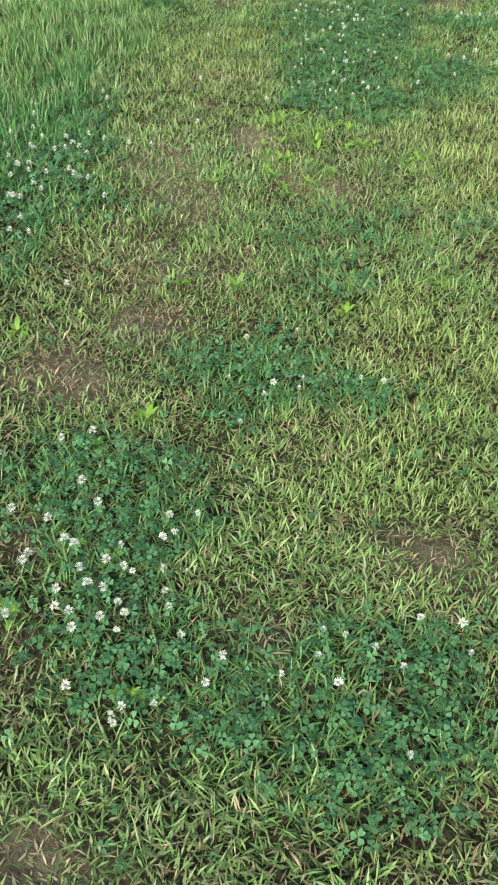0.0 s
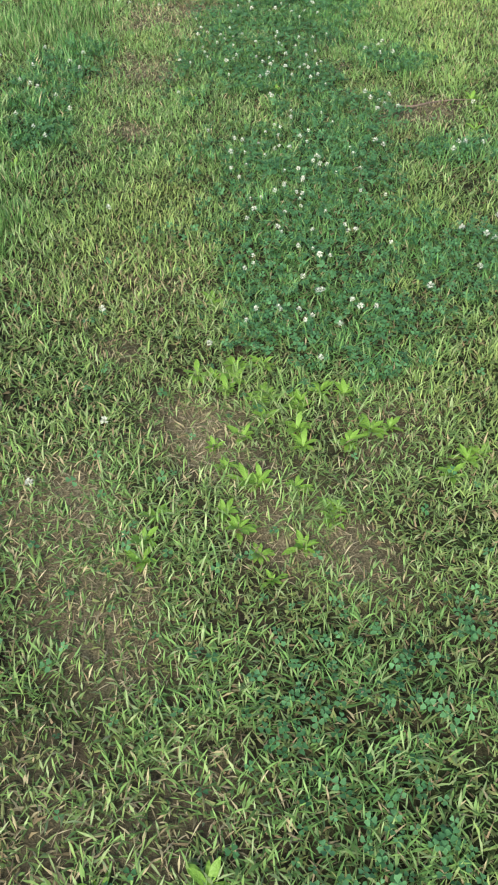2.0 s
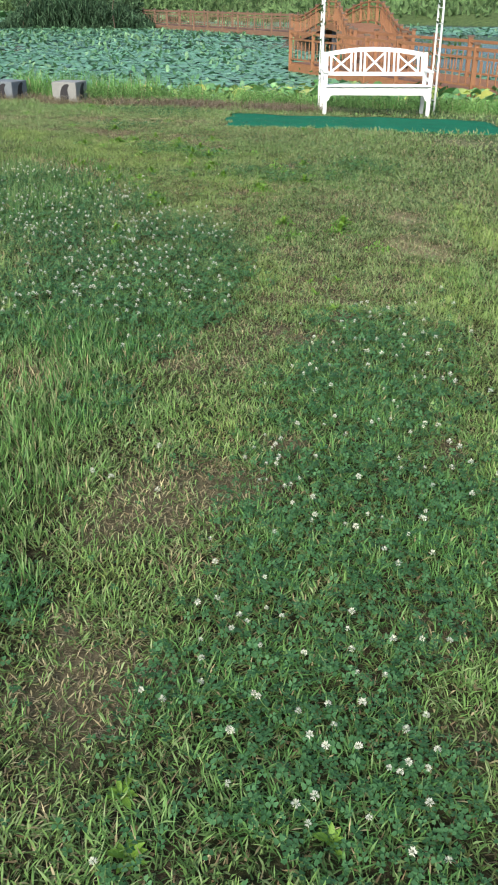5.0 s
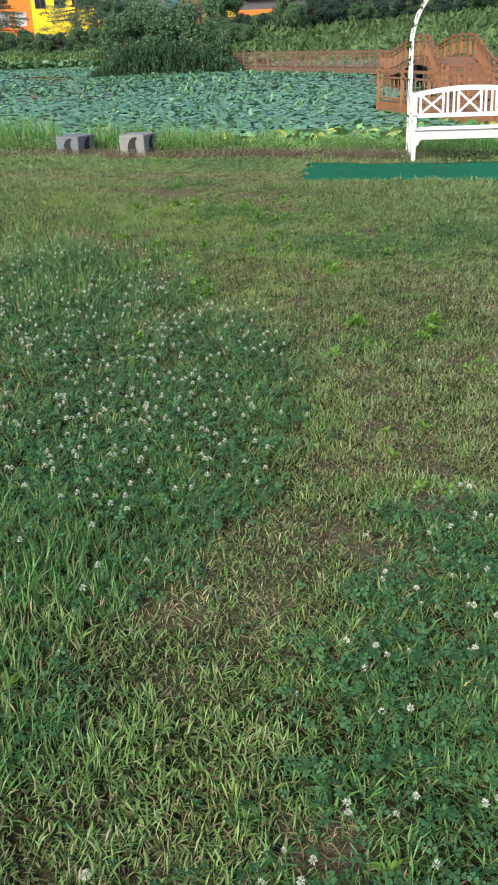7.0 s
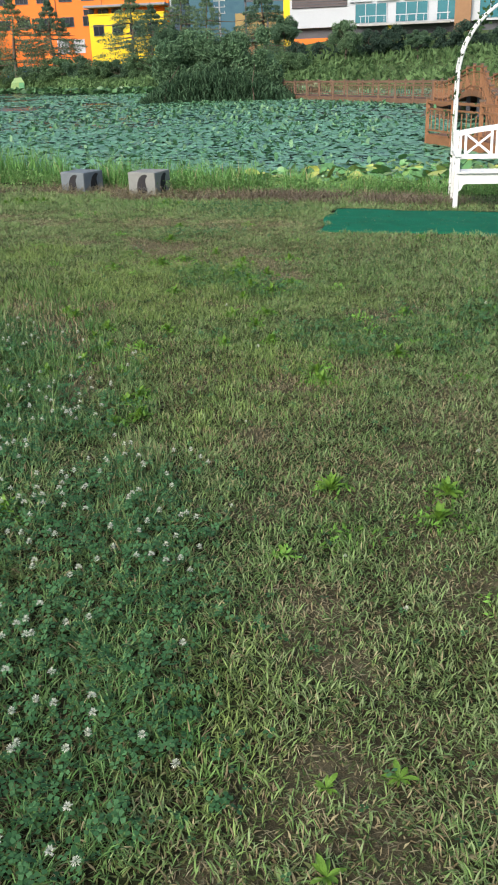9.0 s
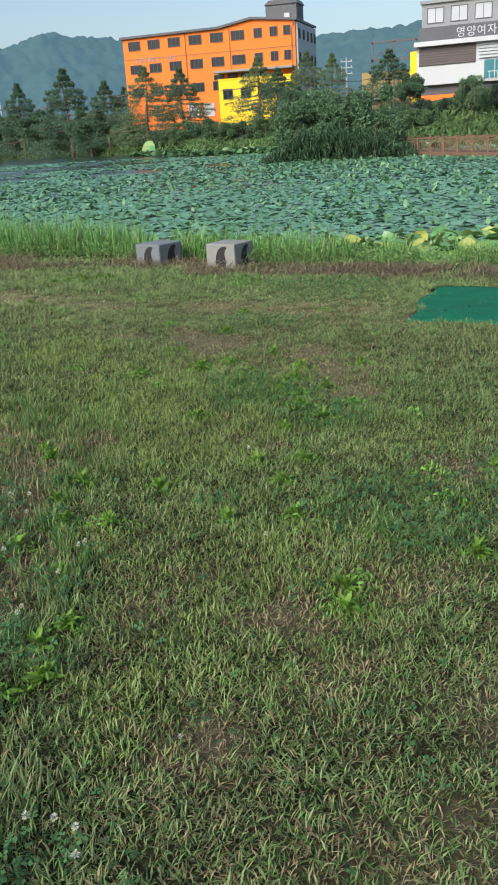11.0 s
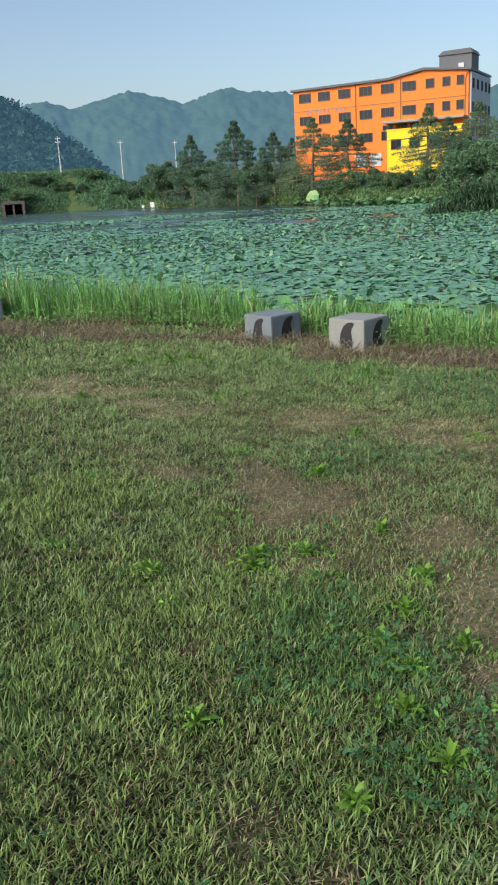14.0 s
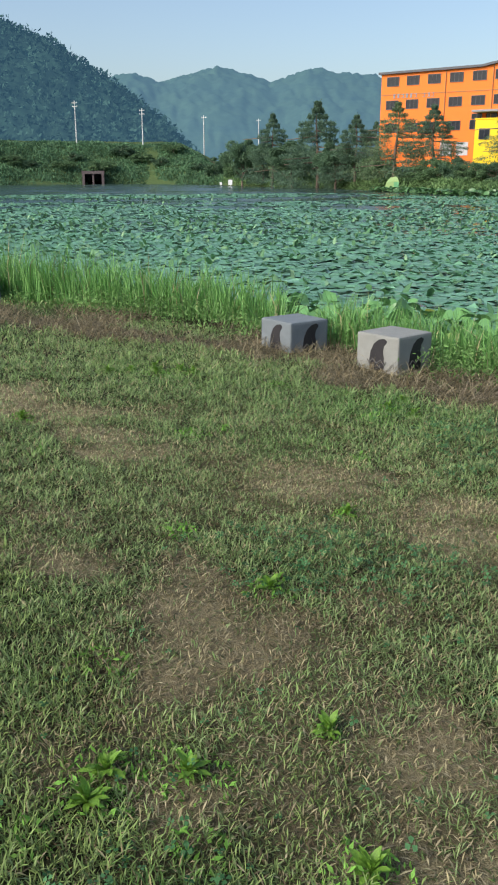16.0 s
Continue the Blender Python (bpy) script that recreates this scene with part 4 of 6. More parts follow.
def turf_mat():
    """A thin green artificial-turf mat with a slightly wavy edge."""
    bm = bmesh.new()
    nx, ny = 46, 18
    V = {}
    for layer in (0, 1):
        for i in range(nx + 1):
            for j in range(ny + 1):
                u, v = i / nx, j / ny
                x = -0.2 + 3.6 * u + 0.03 * math.sin(9 * v)
                y = 14.95 + 1.9 * v + 0.05 * math.sin(5 * u) + 0.02 * math.sin(23 * u)
                z = float(land_z(x, y)) - 0.012 + layer * 0.016 + 0.006 * math.sin(x * 7) * math.sin(y * 5)
                V[layer, i, j] = bm.verts.new((x, y, z + 0.012))
    for i in range(nx):
        for j in range(ny):
            bm.faces.new((V[1, i, j], V[1, i + 1, j], V[1, i + 1, j + 1], V[1, i, j + 1]))
    for i in range(nx):
        for j in (0, ny):
            bm.faces.new((V[0, i, j], V[0, i + 1, j], V[1, i + 1, j], V[1, i, j]))
    for j in range(ny):
        for i in (0, nx):
            bm.faces.new((V[0, i, j], V[0, i, j + 1], V[1, i, j + 1], V[1, i, j]))
    m = part("turf_mat", bm, M_MAT, smooth=True)
    tagged(m, "thin green artificial turf mat lying on the lawn", "mat")


bench()
arch()
stool(-2.73, 18.05, -14, M_GRANITE_P, "pinkish grey granite block stool with a dark carving")
stool(-3.72, 18.22, -20, M_GRANITE, "bluish grey granite block stool with a dark carving", 0.1)
stool(-7.5, 18.02, -30, M_GRANITE, "grey granite block stool standing alone by the reeds")
turf_mat()


# ---- timber walkways over the pond ----
def walkway(name, pts, width, mat, label, post_every, rail_h, rails, rise=None, pile=True):
    """A timber deck along pts with a railing on both sides."""
    w = thing(name, Matrix.Identity(4), label, "boardwalk")
    pts = [Vector(p) for p in pts]
    seg = [(b - a).length for a, b in zip(pts, pts[1:])]
    total = sum(seg)
    def at(s):
        s = min(max(s, 0), total)
        for a, b, l in zip(pts, pts[1:], seg):
            if s <= l + 1e-6:
                return a + (b - a) * (s / l), (b - a).normalized()
            s -= l
    n = max(2, int(total / 0.6))
    st = [total * k / n for k in range(n + 1)]
    def place(s, off, dz=0.0):
        p, d = at(s)
        q = p + Vector((d.y, -d.x, 0)) * off
        q.z += dz + (rise(s / total) if rise else 0.0)
        return q
    for a, b in zip(st, st[1:]):
        bm = bmesh.new()
        vs = []
        for s, t in ((a, 0), (b - 0.012, 0)):
            for off in (-width / 2, width / 2):
                for dz in (-0.05, 0.0):
                    vs.append(bm.verts.new(place(s, off, dz)))
        for f in ((0, 1, 3, 2), (4, 6, 7, 5), (0, 2, 6, 4), (1, 5, 7, 3), (0, 4, 5, 1), (2, 3, 7, 6)):
            bm.faces.new([vs[k] for k in f])
        part("plank", bm, mat, w)
    for off in (-width / 2, width / 2):
        part("edge_beam", bm_sweep([place(a, off, -0.15) for a in st], 0.08, 0.2), mat, w)
        for h, t in rails:
            part("rail", bm_sweep([place(a, off, h) for a in st], t * 1.2, t), mat, w)
        np_ = max(2, int(total / post_every))
        for k in range(np_ + 1):
            s = total * k / np_
            p, q = place(s, off, -0.25), place(s, off, rail_h + 0.08)
            bm = bm_bar(p, q, 0.1, 0.1)
            po = part("post", bm, mat, w)
            part("cap", bm_bar(q, q + Vector((0, 0, 0.045)), 0.14, 0.14), M_BARK, po, "dark post cap")
            if k < np_:
                nb = max(3, int(post_every / 0.24))
                for j in range(1, nb):
                    ss = s + total / np_ * j / nb
                    part("baluster", bm_bar(place(ss, off, 0.1), place(ss, off, rail_h - 0.22), 0.026, 0.035), mat, w)
    if pile:
        for k in range(int(total / 2.4) + 1):
            for off in (-width / 2 + 0.25, width / 2 - 0.25):
                p = place(k * 2.4 + 0.3, off, -0.2)
                part("pile", bm_bar((p.x, p.y, WATER_Z - 1.0), p, 0.16, 0.16), M_DARKMETAL, w, "dark timber pile")
    return w


RAILS = ((0.8, 0.065), (0.63, 0.045), (0.1, 0.045))
walkway("viewing_deck", [(7.2, 19.4, -0.42), (5.9, 22.8, -0.42), (1.9, 32.2, -0.42)], 2.0, M_DECK, "orange-stained timber deck with railings over the pond", 1.5, 0.8, RAILS)
walkway("arched_footbridge", [(3.7, 31.6, -0.42), (3.9, 42.0, -0.42), (2.4, 54.8, -0.42)], 1.7, M_DECK, "orange-brown timber footbridge rising in a hump", 1.5, 0.8, RAILS, rise=lambda s: 0.75 * math.sin(math.pi * min(max((s - 0.08) / 0.84, 0), 1)) ** 2)
walkway("long_boardwalk", [(2.2, 55.6, -0.42), (-9.5, 72.5, -0.42)], 1.8, M_DECK_OLD, "long weathered brown timber boardwalk with railings", 1.7, 0.8, RAILS)

# ---- the far shore ----
def far_at(az, r, z=None, eye=(0.56, 9.6)):
    """A place by bearing (degrees, to the left of +y) and distance."""
    x, y = eye[0] - r * math.sin(radians(az)), eye[1] + r * math.cos(radians(az))
    return Vector((x, y, float(land_z(x, y)) if z is None else z))


def window(parent, x, z, w, h, y=0.0, glass=None, frame_mat=None, bars=1, side=None):
    """A framed window set in a wall's face (the wall looks to -y of its parent)."""
    fm, gm = frame_mat or M_DARKMETAL, glass or M_GLASS
    t = side or Matrix.Identity(4)
    bm = bmesh.new()
    e = 0.07
    rings = []
    for g, yy in ((0.0, y - 0.003), (0.0, y - 0.1), (e, y - 0.1), (e, y - 0.003)):
        rings.append([bm.verts.new(t @ Vector((x + sx * (w / 2 + 0.03 - g), yy, z + h / 2 + sz * (h / 2 + 0.03 - g)))) for sx, sz in ((-1, -1), (1, -1), (1, 1), (-1, 1))])
    for a, b in zip(rings, rings[1:]):
        for k in range(4):
            bm.faces.new((a[k], a[(k + 1) % 4], b[(k + 1) % 4], b[k]))
    f = part("window", bm, fm, parent)
    for k in range(bars):
        xx = x - w / 2 + w * (k + 1) / (bars + 1)
        part("glazing_bar", bm_bar(t @ Vector((xx, y - 0.05, z)), t @ Vector((xx, y - 0.05, z + h)), 0.05, 0.05), fm, f)
    bm = bmesh.new()
    bm.faces.new([bm.verts.new(t @ Vector(p)) for p in ((x - w / 2, y - 0.02, z), (x + w / 2, y - 0.02, z), (x + w / 2, y - 0.02, z + h), (x - w / 2, y - 0.02, z + h))])
    part("pane", bm, gm, f)


def orange_building():
    W, D = 27.2, 13.0
    b = thing("orange_building", pose(-62.2, 139.5, 2.95, 0, 0, 2.0), "four-storey bright orange rendered building with dark windows", "building")
    top = lambda x: 12.9 + 0.2 * x / 15.5 if x < 15.5 else (13.1 + 0.85 * (x - 15.5) / 5.2 if x < 20.7 else 13.95 - 0.65 * (x - 20.7) / (W - 20.7))
    xs = [0, 15.5, 20.7, W]
    def slab(name, zlo, zhi, y0, y1, mat, grow=0.0):
        bm = bmesh.new()
        rings = []
        for y in (y0, y1):
            rings.append([bm.verts.new((x + (grow if x == W else -grow if x == 0 else 0), y, zhi(x))) for x in xs] + [bm.verts.new((x + (grow if x == W else -grow if x == 0 else 0), y, zlo(x))) for x in reversed(xs)])
        n = len(rings[0])
        bm.faces.new(rings[0]); bm.faces.new(rings[1])
        for k in range(n):
            bm.faces.new((rings[0][k], rings[0][(k + 1) % n], rings[1][(k + 1) % n], rings[1][k]))
        return part(name, bm, mat, b)
    slab("front_wall", lambda x: -2, top, 0, 0.35, M_ORANGE)
    slab("rear_body", lambda x: -2, lambda x: top(x) - 0.05, 0.36, D, M_PALE)
    slab("roof", top, lambda x: top(x) + 0.32, -0.45, D + 0.3, M_DARKMETAL, 0.35)
    part("side_wall", bm_box(W + 0.002, 0.36, -2, W + 0.3, D, 13.15), M_PALE, b, "pale grey side wall")
    part("string_course", bm_box(0, -0.06, 9.95, W, -0.003, 10.05), M_BRICK, b)
    for x in (10.2, 17.2):
        part("downpipe", bm_tube([(x, -0.1, 1), (x, -0.1, top(x))], 0.06, 6), M_BRICK, b)
    part("downpipe", bm_tube([(W - 0.5, -0.1, 1), (W - 0.5, -0.1, 12.2), (W - 0.1, -0.1, 13.2)], 0.06, 6), M_BRICK, b)
    cols = [(1.9, 1.9), (5.1, 1.9), (8.4, 1.9), (11.8, 1.95), (15.2, 1.95), (18.5, 2.0), (21.6, 1.2), (24.0, 1.1), (26.0, 1.0)]
    for x, w in cols:
        for z in (11.2, 7.9, 4.6):
            if z == 4.6 and x > 16:
                continue
            window(b, x, z + x * 0.012, w, 1.25, bars=2 if w > 1.5 else 1)
    for x in (10.8, 13.3):
        window(b, x, 1.2, 1.7, 1.8, frame_mat=M_BWHITE, bars=2, glass=M_PALE)
    for y in (1.4, 4.2, 7.0, 9.6, 12.0):
        for z in (11.0, 7.8, 4.6, 1.6):
            window(b, y, z, 0.9, 1.3, side=Matrix.Translation((W + 0.3, 0, 0)) @ pose(0, 0, 0, 0, 0, 90))
    # raised letters, too small to read
    r2 = random.Random(4)
    for k in range(10):
        if k == 6: continue
        x = 2.0 + k * 0.68
        bm = bmesh.new()
        bm_box(x, -0.09, 9.98 + 0.0, x + 0.42, -0.02, 10.06, bm=bm)
        bm_box(x + r2.uniform(0, 0.3), -0.09, 9.6, x + r2.uniform(0.32, 0.42), -0.02, 10.1, bm=bm)
        bm_box(x, -0.09, 9.5, x + r2.uniform(0.3, 0.5), -0.02, 9.58, bm=bm)
        part("letter_bar", bm, M_GREYCLAD, b)
    # stair head on the roof
    part("roof_house", bm_box(21.6, 5.0, 13.0, 26.4, 9.5, 16.2), M_SLATE, b, "dark grey roof house")
    bm = bmesh.new()
    ring = [[bm.verts.new((x, y, z)) for x, z in ((21.4, 16.2), (26.6, 16.2), (26.2, 16.85), (22.2, 16.8))] for y in (4.8, 9.7)]
    for r in ring: bm.faces.new(r)
    for k in range(4): bm.faces.new((ring[0][k], ring[0][(k + 1) % 4], ring[1][(k + 1) % 4], ring[1][k]))
    part("roof_house_roof", bm, M_DARKMETAL, b)
    part("chimney", bm_box(25.2, 2.0, 12.9, 26.0, 2.8, 14.6), M_BWHITE, b)
    # canopy and the low yellow wing in front
    part("canopy", bm_box(15.2, -2.6, 6.95, W, 0, 7.25, 0.05), M_GREYCLAD, b)
    part("yellow_wing", bm_box(15.8, -2.3, -2, W - 0.3, -0.01, 5.95), M_YELLOW, b, "yellow rendered low wing")
    part("wing_parapet", bm_box(15.7, -2.4, 5.952, W - 0.2, -0.01, 6.12), M_YELLOW, b)
    for x in (17.2, 20.0, 22.6, 25.2):
        window(b, x, 3.3, 1.5, 1.4, y=-2.3)
    for x in (15.2, 17.4, 19.4, 21.5):
        window(b, x, 6.18, 1.5, 0.7, y=-0.03, glass=M_GLASS)


def school():
    W, D = 34.0, 14.0
    b = thing("school_building", pose(-15.6, 127.0, 0.4, 0, 0, -5.0), "grey and white school building with teal glazing and dark sign band", "building")
    part("ground_floor", bm_box(0.4, 0.8, -3, W, D, 5.3), M_DARKMETAL, b)
    part("orange_base", bm_box(0.5, 0.2, 0.0, W, 0.78, 4.1), M_ORANGE, b, "orange base wall")
    part("upper_wall", bm_box(0, 0, 5.3, W, D, 9.75), M_BWHITE, b, "white rendered middle floors")
    part("eaves_band", bm_box(-0.2, -0.9, 9.75, W, D, 10.3, 0.03), M_BWHITE, b)
    part("sign_band", bm_box(0.3, -0.3, 10.302, W, D, 11.9), M_DARKMETAL, b, "dark grey band that carries the sign")
    part("top_floor", bm_box(0.5, 0.4, 11.902, W, D, 14.6), M_GREYCLAD, b)
    part("roof_slab", bm_box(0.3, 0.1, 14.602, W, D + 0.2, 14.95), M_GREYCLAD, b)
    for k in range(10):
        window(b, 2.2 + k * 2.9, 12.4, 2.0, 1.7, y=0.4, glass=M_PALE, frame_mat=M_DARKMETAL)
    part("louvre_panel", bm_box(0.3, -0.12, 7.55, 7.3, -0.003, 9.7), M_LOUVRE, b)
    for k in range(7):
        part("louvre_slat", bm_box(0.3, -0.2, 7.62 + k * 0.3, 7.3, -0.122, 7.68 + k * 0.3), M_DARKMETAL, b)
    for k in range(5):
        x = 7.7 + k * 3.3
        part("brise_panel", bm_box(x, -0.12, 7.85, x + 2.7, -0.003, 9.6), M_PALE, b)
        for q in range(5):
            part("brise_slat", bm_box(x, -0.3, 7.95 + q * 0.36, x + 2.7, -0.122, 8.02 + q * 0.36), M_BWHITE, b)
    for k in range(4):
        x = 8.3 + k * 5.0
        part("teal_window", bm_box(x, -0.1, 5.6, x + 4.0, -0.003, 7.7), M_TEAL, b, "teal glazing")
        for q in range(4):
            part("mullion", bm_box(x + q * 1.3, -0.18, 5.6, x + q * 1.3 + 0.08, -0.102, 7.7), M_BWHITE, b)
    part("balcony", bm_box(9.0, -1.3, 5.2, 20.0, -0.003, 5.42), M_CONC, b)
    for k in range(12):
        part("balcony_post", bm_bar((9.2 + k * 0.96, -1.25, 5.42), (9.2 + k * 0.96, -1.25, 6.3), 0.06, 0.06), M_BWHITE, b)
    part("balcony_rail", bm_bar((9.0, -1.25, 6.3), (20.0, -1.25, 6.3), 0.08, 0.08), M_BWHITE, b)
    part("yellow_fin", bm_box(-1.0, 0.6, -2, -0.05, 3, 9.4), M_YELLOW, b, "yellow corner fin")
    part("column", bm_box(12.5, -0.6, -3, 13.1, 0.0, 5.198), M_YELLOW, b)
    part("column", bm_box(20.5, -0.8, -3, 22.4, -0.1, 9.0), M_BRICK, b, "olive brown pier")
    cu = bpy.data.curves.new("sign_letters", "FONT")
    cu.body, cu.size, cu.extrude, cu.space_character = "영양여자", 1.25, 0.04, 1.15
    ob = new("sign_letters", cu)
    ob.data.materials.append(M_BWHITE)
    me = bpy.data.meshes.new_from_object(ob.evaluated_get(bpy.context.evaluated_depsgraph_get()))
    bpy.data.objects.remove(ob)
    t = new("sign_letters", me)
    t.parent = b
    t.matrix_basis = Matrix.Translation((4.9, -0.35, 10.6)) @ pose(0, 0, 0, 90, 0, 0)
    t["label"] = "white raised sign letters"


def small_house():
    p = far_at(11.6, 112)
    b = thing("brown_house", pose(p.x, p.y, 1.3, 0, 0, 6), "low brown brick house with white window frames", "house")
    part("wall", bm_box(-3.0, 0, -1, 3.0, 5, 2.9), M_BRICK, b)
    part("roof", bm_box(-3.4, -0.5, 2.902, 3.4, 5.4, 3.2, 0.04), M_GREYCLAD, b)
    for x in (-0.4, 1.4):
        window(b, x, 0.8, 1.4, 1.3, frame_mat=M_BWHITE, bars=1)
    part("porch", bm_box(-5.6, 0.5, -1, -3.02, 4, 2.2), M_BWHITE, b)
    window(b, -4.3, 0.8, 1.1, 1.0, y=0.5, frame_mat=M_BWHITE)


def frame_structure():
    p = far_at(9.2, 136)
    b = thing("steel_frame", pose(p.x, p.y, 4.0), "open dark blue steel frame beside the school", "frame")
    for x in (-3.2, 0, 3.2):
        part("column", bm_bar((x, 0, -2), (x, 0, 8.6), 0.25, 0.25), M_DARKMETAL, b)
    for z in (8.6, 6.2):
        part("beam", bm_bar((-3.4, 0, z), (3.4, 0, z), 0.25, 0.3), M_DARKMETAL, b)
    part("brace", bm_bar((-3.2, 0, 6.2), (0, 0, 8.6), 0.15, 0.15), M_DARKMETAL, b)
    part("brace", bm_bar((3.2, 0, 6.2), (0, 0, 8.6), 0.15, 0.15), M_DARKMETAL, b)
    part("wall_panel", bm_box(-5, 1.0, -2, 4, 1.3, 4.7), material("ochre_render", (0.36, 0.26, 0.11), 0.8), b, "ochre wall behind the frame")


def utility_pole(p, h, arms, kind="utility_pole"):
    b = thing(kind, pose(p[0], p[1], p[2]), "tall pale concrete utility pole with cross arms", "pole", "utility poles beyond the pond")
    part("shaft", bm_tube([(0, 0, -0.5), (0, 0, h)], [0.2, 0.12], 8), M_STEEL, b)
    for k in range(arms):
        part("cross_arm", bm_bar((-0.95, 0, h - 0.6 - k * 0.9), (0.95, 0, h - 0.6 - k * 0.9), 0.1, 0.12), M_STEEL, b)
        for x in (-0.8, 0.8):
            part("insulator", bm_tube([(x, 0, h - 0.55 - k * 0.9), (x, 0, h - 0.3 - k * 0.9)], 0.06, 6), M_BWHITE, b)


def culvert():
    p = far_at(44.1, 219, eye=(-0.04, 12.1))
    b = thing("culvert", pose(p.x, p.y, WATER_Z - 0.2, 0, 0, 44), "dark weathered concrete culvert mouth in the grassy bank", "culvert")
    part("side_wall", bm_box(-2.6, -1.5, 0, -2.0, 9, 2.6), M_LOUVRE, b)
    part("side_wall", bm_box(2.0, -1.5, 0, 2.6, 9, 2.6), M_LOUVRE, b)
    part("lintel", bm_box(-2.7, -1.4, 2.602, 2.7, 9, 3.3), M_LOUVRE, b)
    part("middle_pier", bm_box(-0.2, -1.2, 0, 0.2, 9, 2.598), M_LOUVRE, b)
    part("back_wall", bm_box(-1.99, 6, 0, 1.99, 6.3, 2.59), M_DARKMETAL, b)


def canvas_hide():
    p = far_at(24.8, 121, WATER_Z)
    b = thing("canvas_tent", pose(p.x, p.y, WATER_Z, 0, 0, 20), "small pale green and yellow canvas tent on the shore", "tent")
    bm = bmesh.new()
    lo = [bm.verts.new(v) for v in ((-1.05, -0.7, 0.05), (1.05, -0.8, 0.05), (1.0, 0.7, 0.05), (-0.95, 0.7, 0.05))]
    mid = [bm.verts.new(v) for v in ((-0.75, -0.6, 1.2), (0.85, -0.6, 1.3), (0.75, 0.5, 1.3), (-0.6, 0.5, 1.2))]
    hi = [bm.verts.new(v) for v in ((-0.3, -0.3, 1.75), (0.5, -0.3, 1.85), (0.45, 0.3, 1.8), (-0.2, 0.3, 1.75))]
    for a, c in ((lo, mid), (mid, hi)):
        for k in range(4):
            bm.faces.new((a[k], a[(k + 1) % 4], c[(k + 1) % 4], c[k]))
    bm.faces.new(hi)
    part("canvas", bm, M_TENT, b)
    part("flap", bm_box(0.2, -0.86, 0.1, 0.85, -0.8, 1.2, 0.02), material("green_flap", (0.16, 0.42, 0.2), 0.7), b, "green canvas flap")
    part("raft", bm_box(-1.3, -1.0, -0.4, 1.3, 1.0, 0.04), M_DECK_OLD, b)


def tarp():
    p = far_at(24.3, 131)
    bm = bmesh.new()
    bmesh.ops.create_grid(bm, x_segments=16, y_segments=8, size=1)
    for v in bm.verts:
        u, w = v.co.x, v.co.y
        v.co = Vector((u * 2.2, w * 1.0, 1.3 * (1 - u * u * 0.7) * (1 - w * w * 0.8) + 0.12 * math.sin(u * 9 + w * 5)))
    bmesh.ops.solidify(bm, geom=bm.faces[:], thickness=0.04)
    t = part("tarpaulin_heap", bm, M_TARP, smooth=True)
    t.matrix_world = pose(p.x, p.y, p.z + 0.4)
    tagged(t, "heap under a crumpled blue tarpaulin by the trees", "tarpaulin")


orange_building()
school()
small_house()
frame_structure()
canvas_hide()
tarp()
culvert()
for az, r, top_el, arms in ((45.0, 245, 4.4, 2), (40.9, 255, 4.0, 2), (37.05, 265, 3.6, 1), (33.6, 330, 3.4, 1), (47.3, 330, 3.0, 1)):
    p = far_at(az, r, eye=(-0.04, 12.1))
    utility_pole(p, 1.3 + r * math.tan(radians(top_el)) - p.z, arms)
p = far_at(12.1, 150, eye=(0.78, 8.4))
utility_pole(p, 1.4 + 150 * math.tan(radians(3.95)) - p.z, 3)


def sign_board(az, r, w, h):
    p = far_at(az, r, eye=(-0.04, 12.1))
    b = thing("white_sign_board", pose(p.x, p.y, p.z), "small white board on a post by the shore", "sign")
    part("post", bm_bar((0, 0, -0.2), (0, 0, 1.2 + h), 0.08, 0.08), M_STEEL, b)
    part("board", bm_box(-w / 2, -0.06, 1.2, w / 2, -0.042, 1.2 + h, 0.003), M_BWHITE, b)


sign_board(35.4, 182, 1.0, 1.0)
sign_board(36.0, 184, 0.6, 0.5)


# ---- hills ----
def hill(name, az, el, r_foot, r_ridge, mat, label, crowns, z_foot=3.0, fine=8):
    """A wooded ridge: el gives its skyline by bearing; the surface is bumpy with tree crowns."""
    az, el = np.array(az, float), np.array(el, float)
    order = np.argsort(az); az, el = az[order], el[order]
    n = int((az[-1] - az[0]) * fine)
    A = np.linspace(az[0], az[-1], n)
    m = 52
    V = np.empty((m, n, 3))
    ridge = 1.3 + r_ridge * np.tan(np.radians(np.interp(A, az, el)))
    for i in range(m):
        q = i / (m - 1) * 1.25
        r = r_foot + (r_ridge - r_foot) * q
        x, y = -r * np.sin(np.radians(A)), 10 + r * np.cos(np.radians(A))
        k = np.sin(min(q, 1.0) * math.pi / 2) if q <= 1 else 1 - (q - 1) * 1.6
        s = 1.0 / crowns
        gully = (fnoise(x, y, s * 0.12, 3) - 0.5) * 0.25 * np.sin(min(q, 1) * math.pi)
        bump = np.abs(vnoise(x, y, s, 1) - 0.5) * 2 * crowns * 0.45 + (vnoise(x, y, s * 2.3, 5)) * crowns * 0.3
        V[i] = np.stack([x, y, z_foot + (ridge - z_foot) * (k + gully) + bump - crowns * 0.25], 1)
    i, j = np.meshgrid(np.arange(m - 1), np.arange(n - 1), indexing="ij")
    a = (i * n + j).ravel()
    ob = np_mesh(name, V.reshape(-1, 3), [np.stack([a, a + 1, a + n + 1, a + n], 1)], mat, smooth=False)
    return tagged(ob, label, "hill", kind="structure"), V


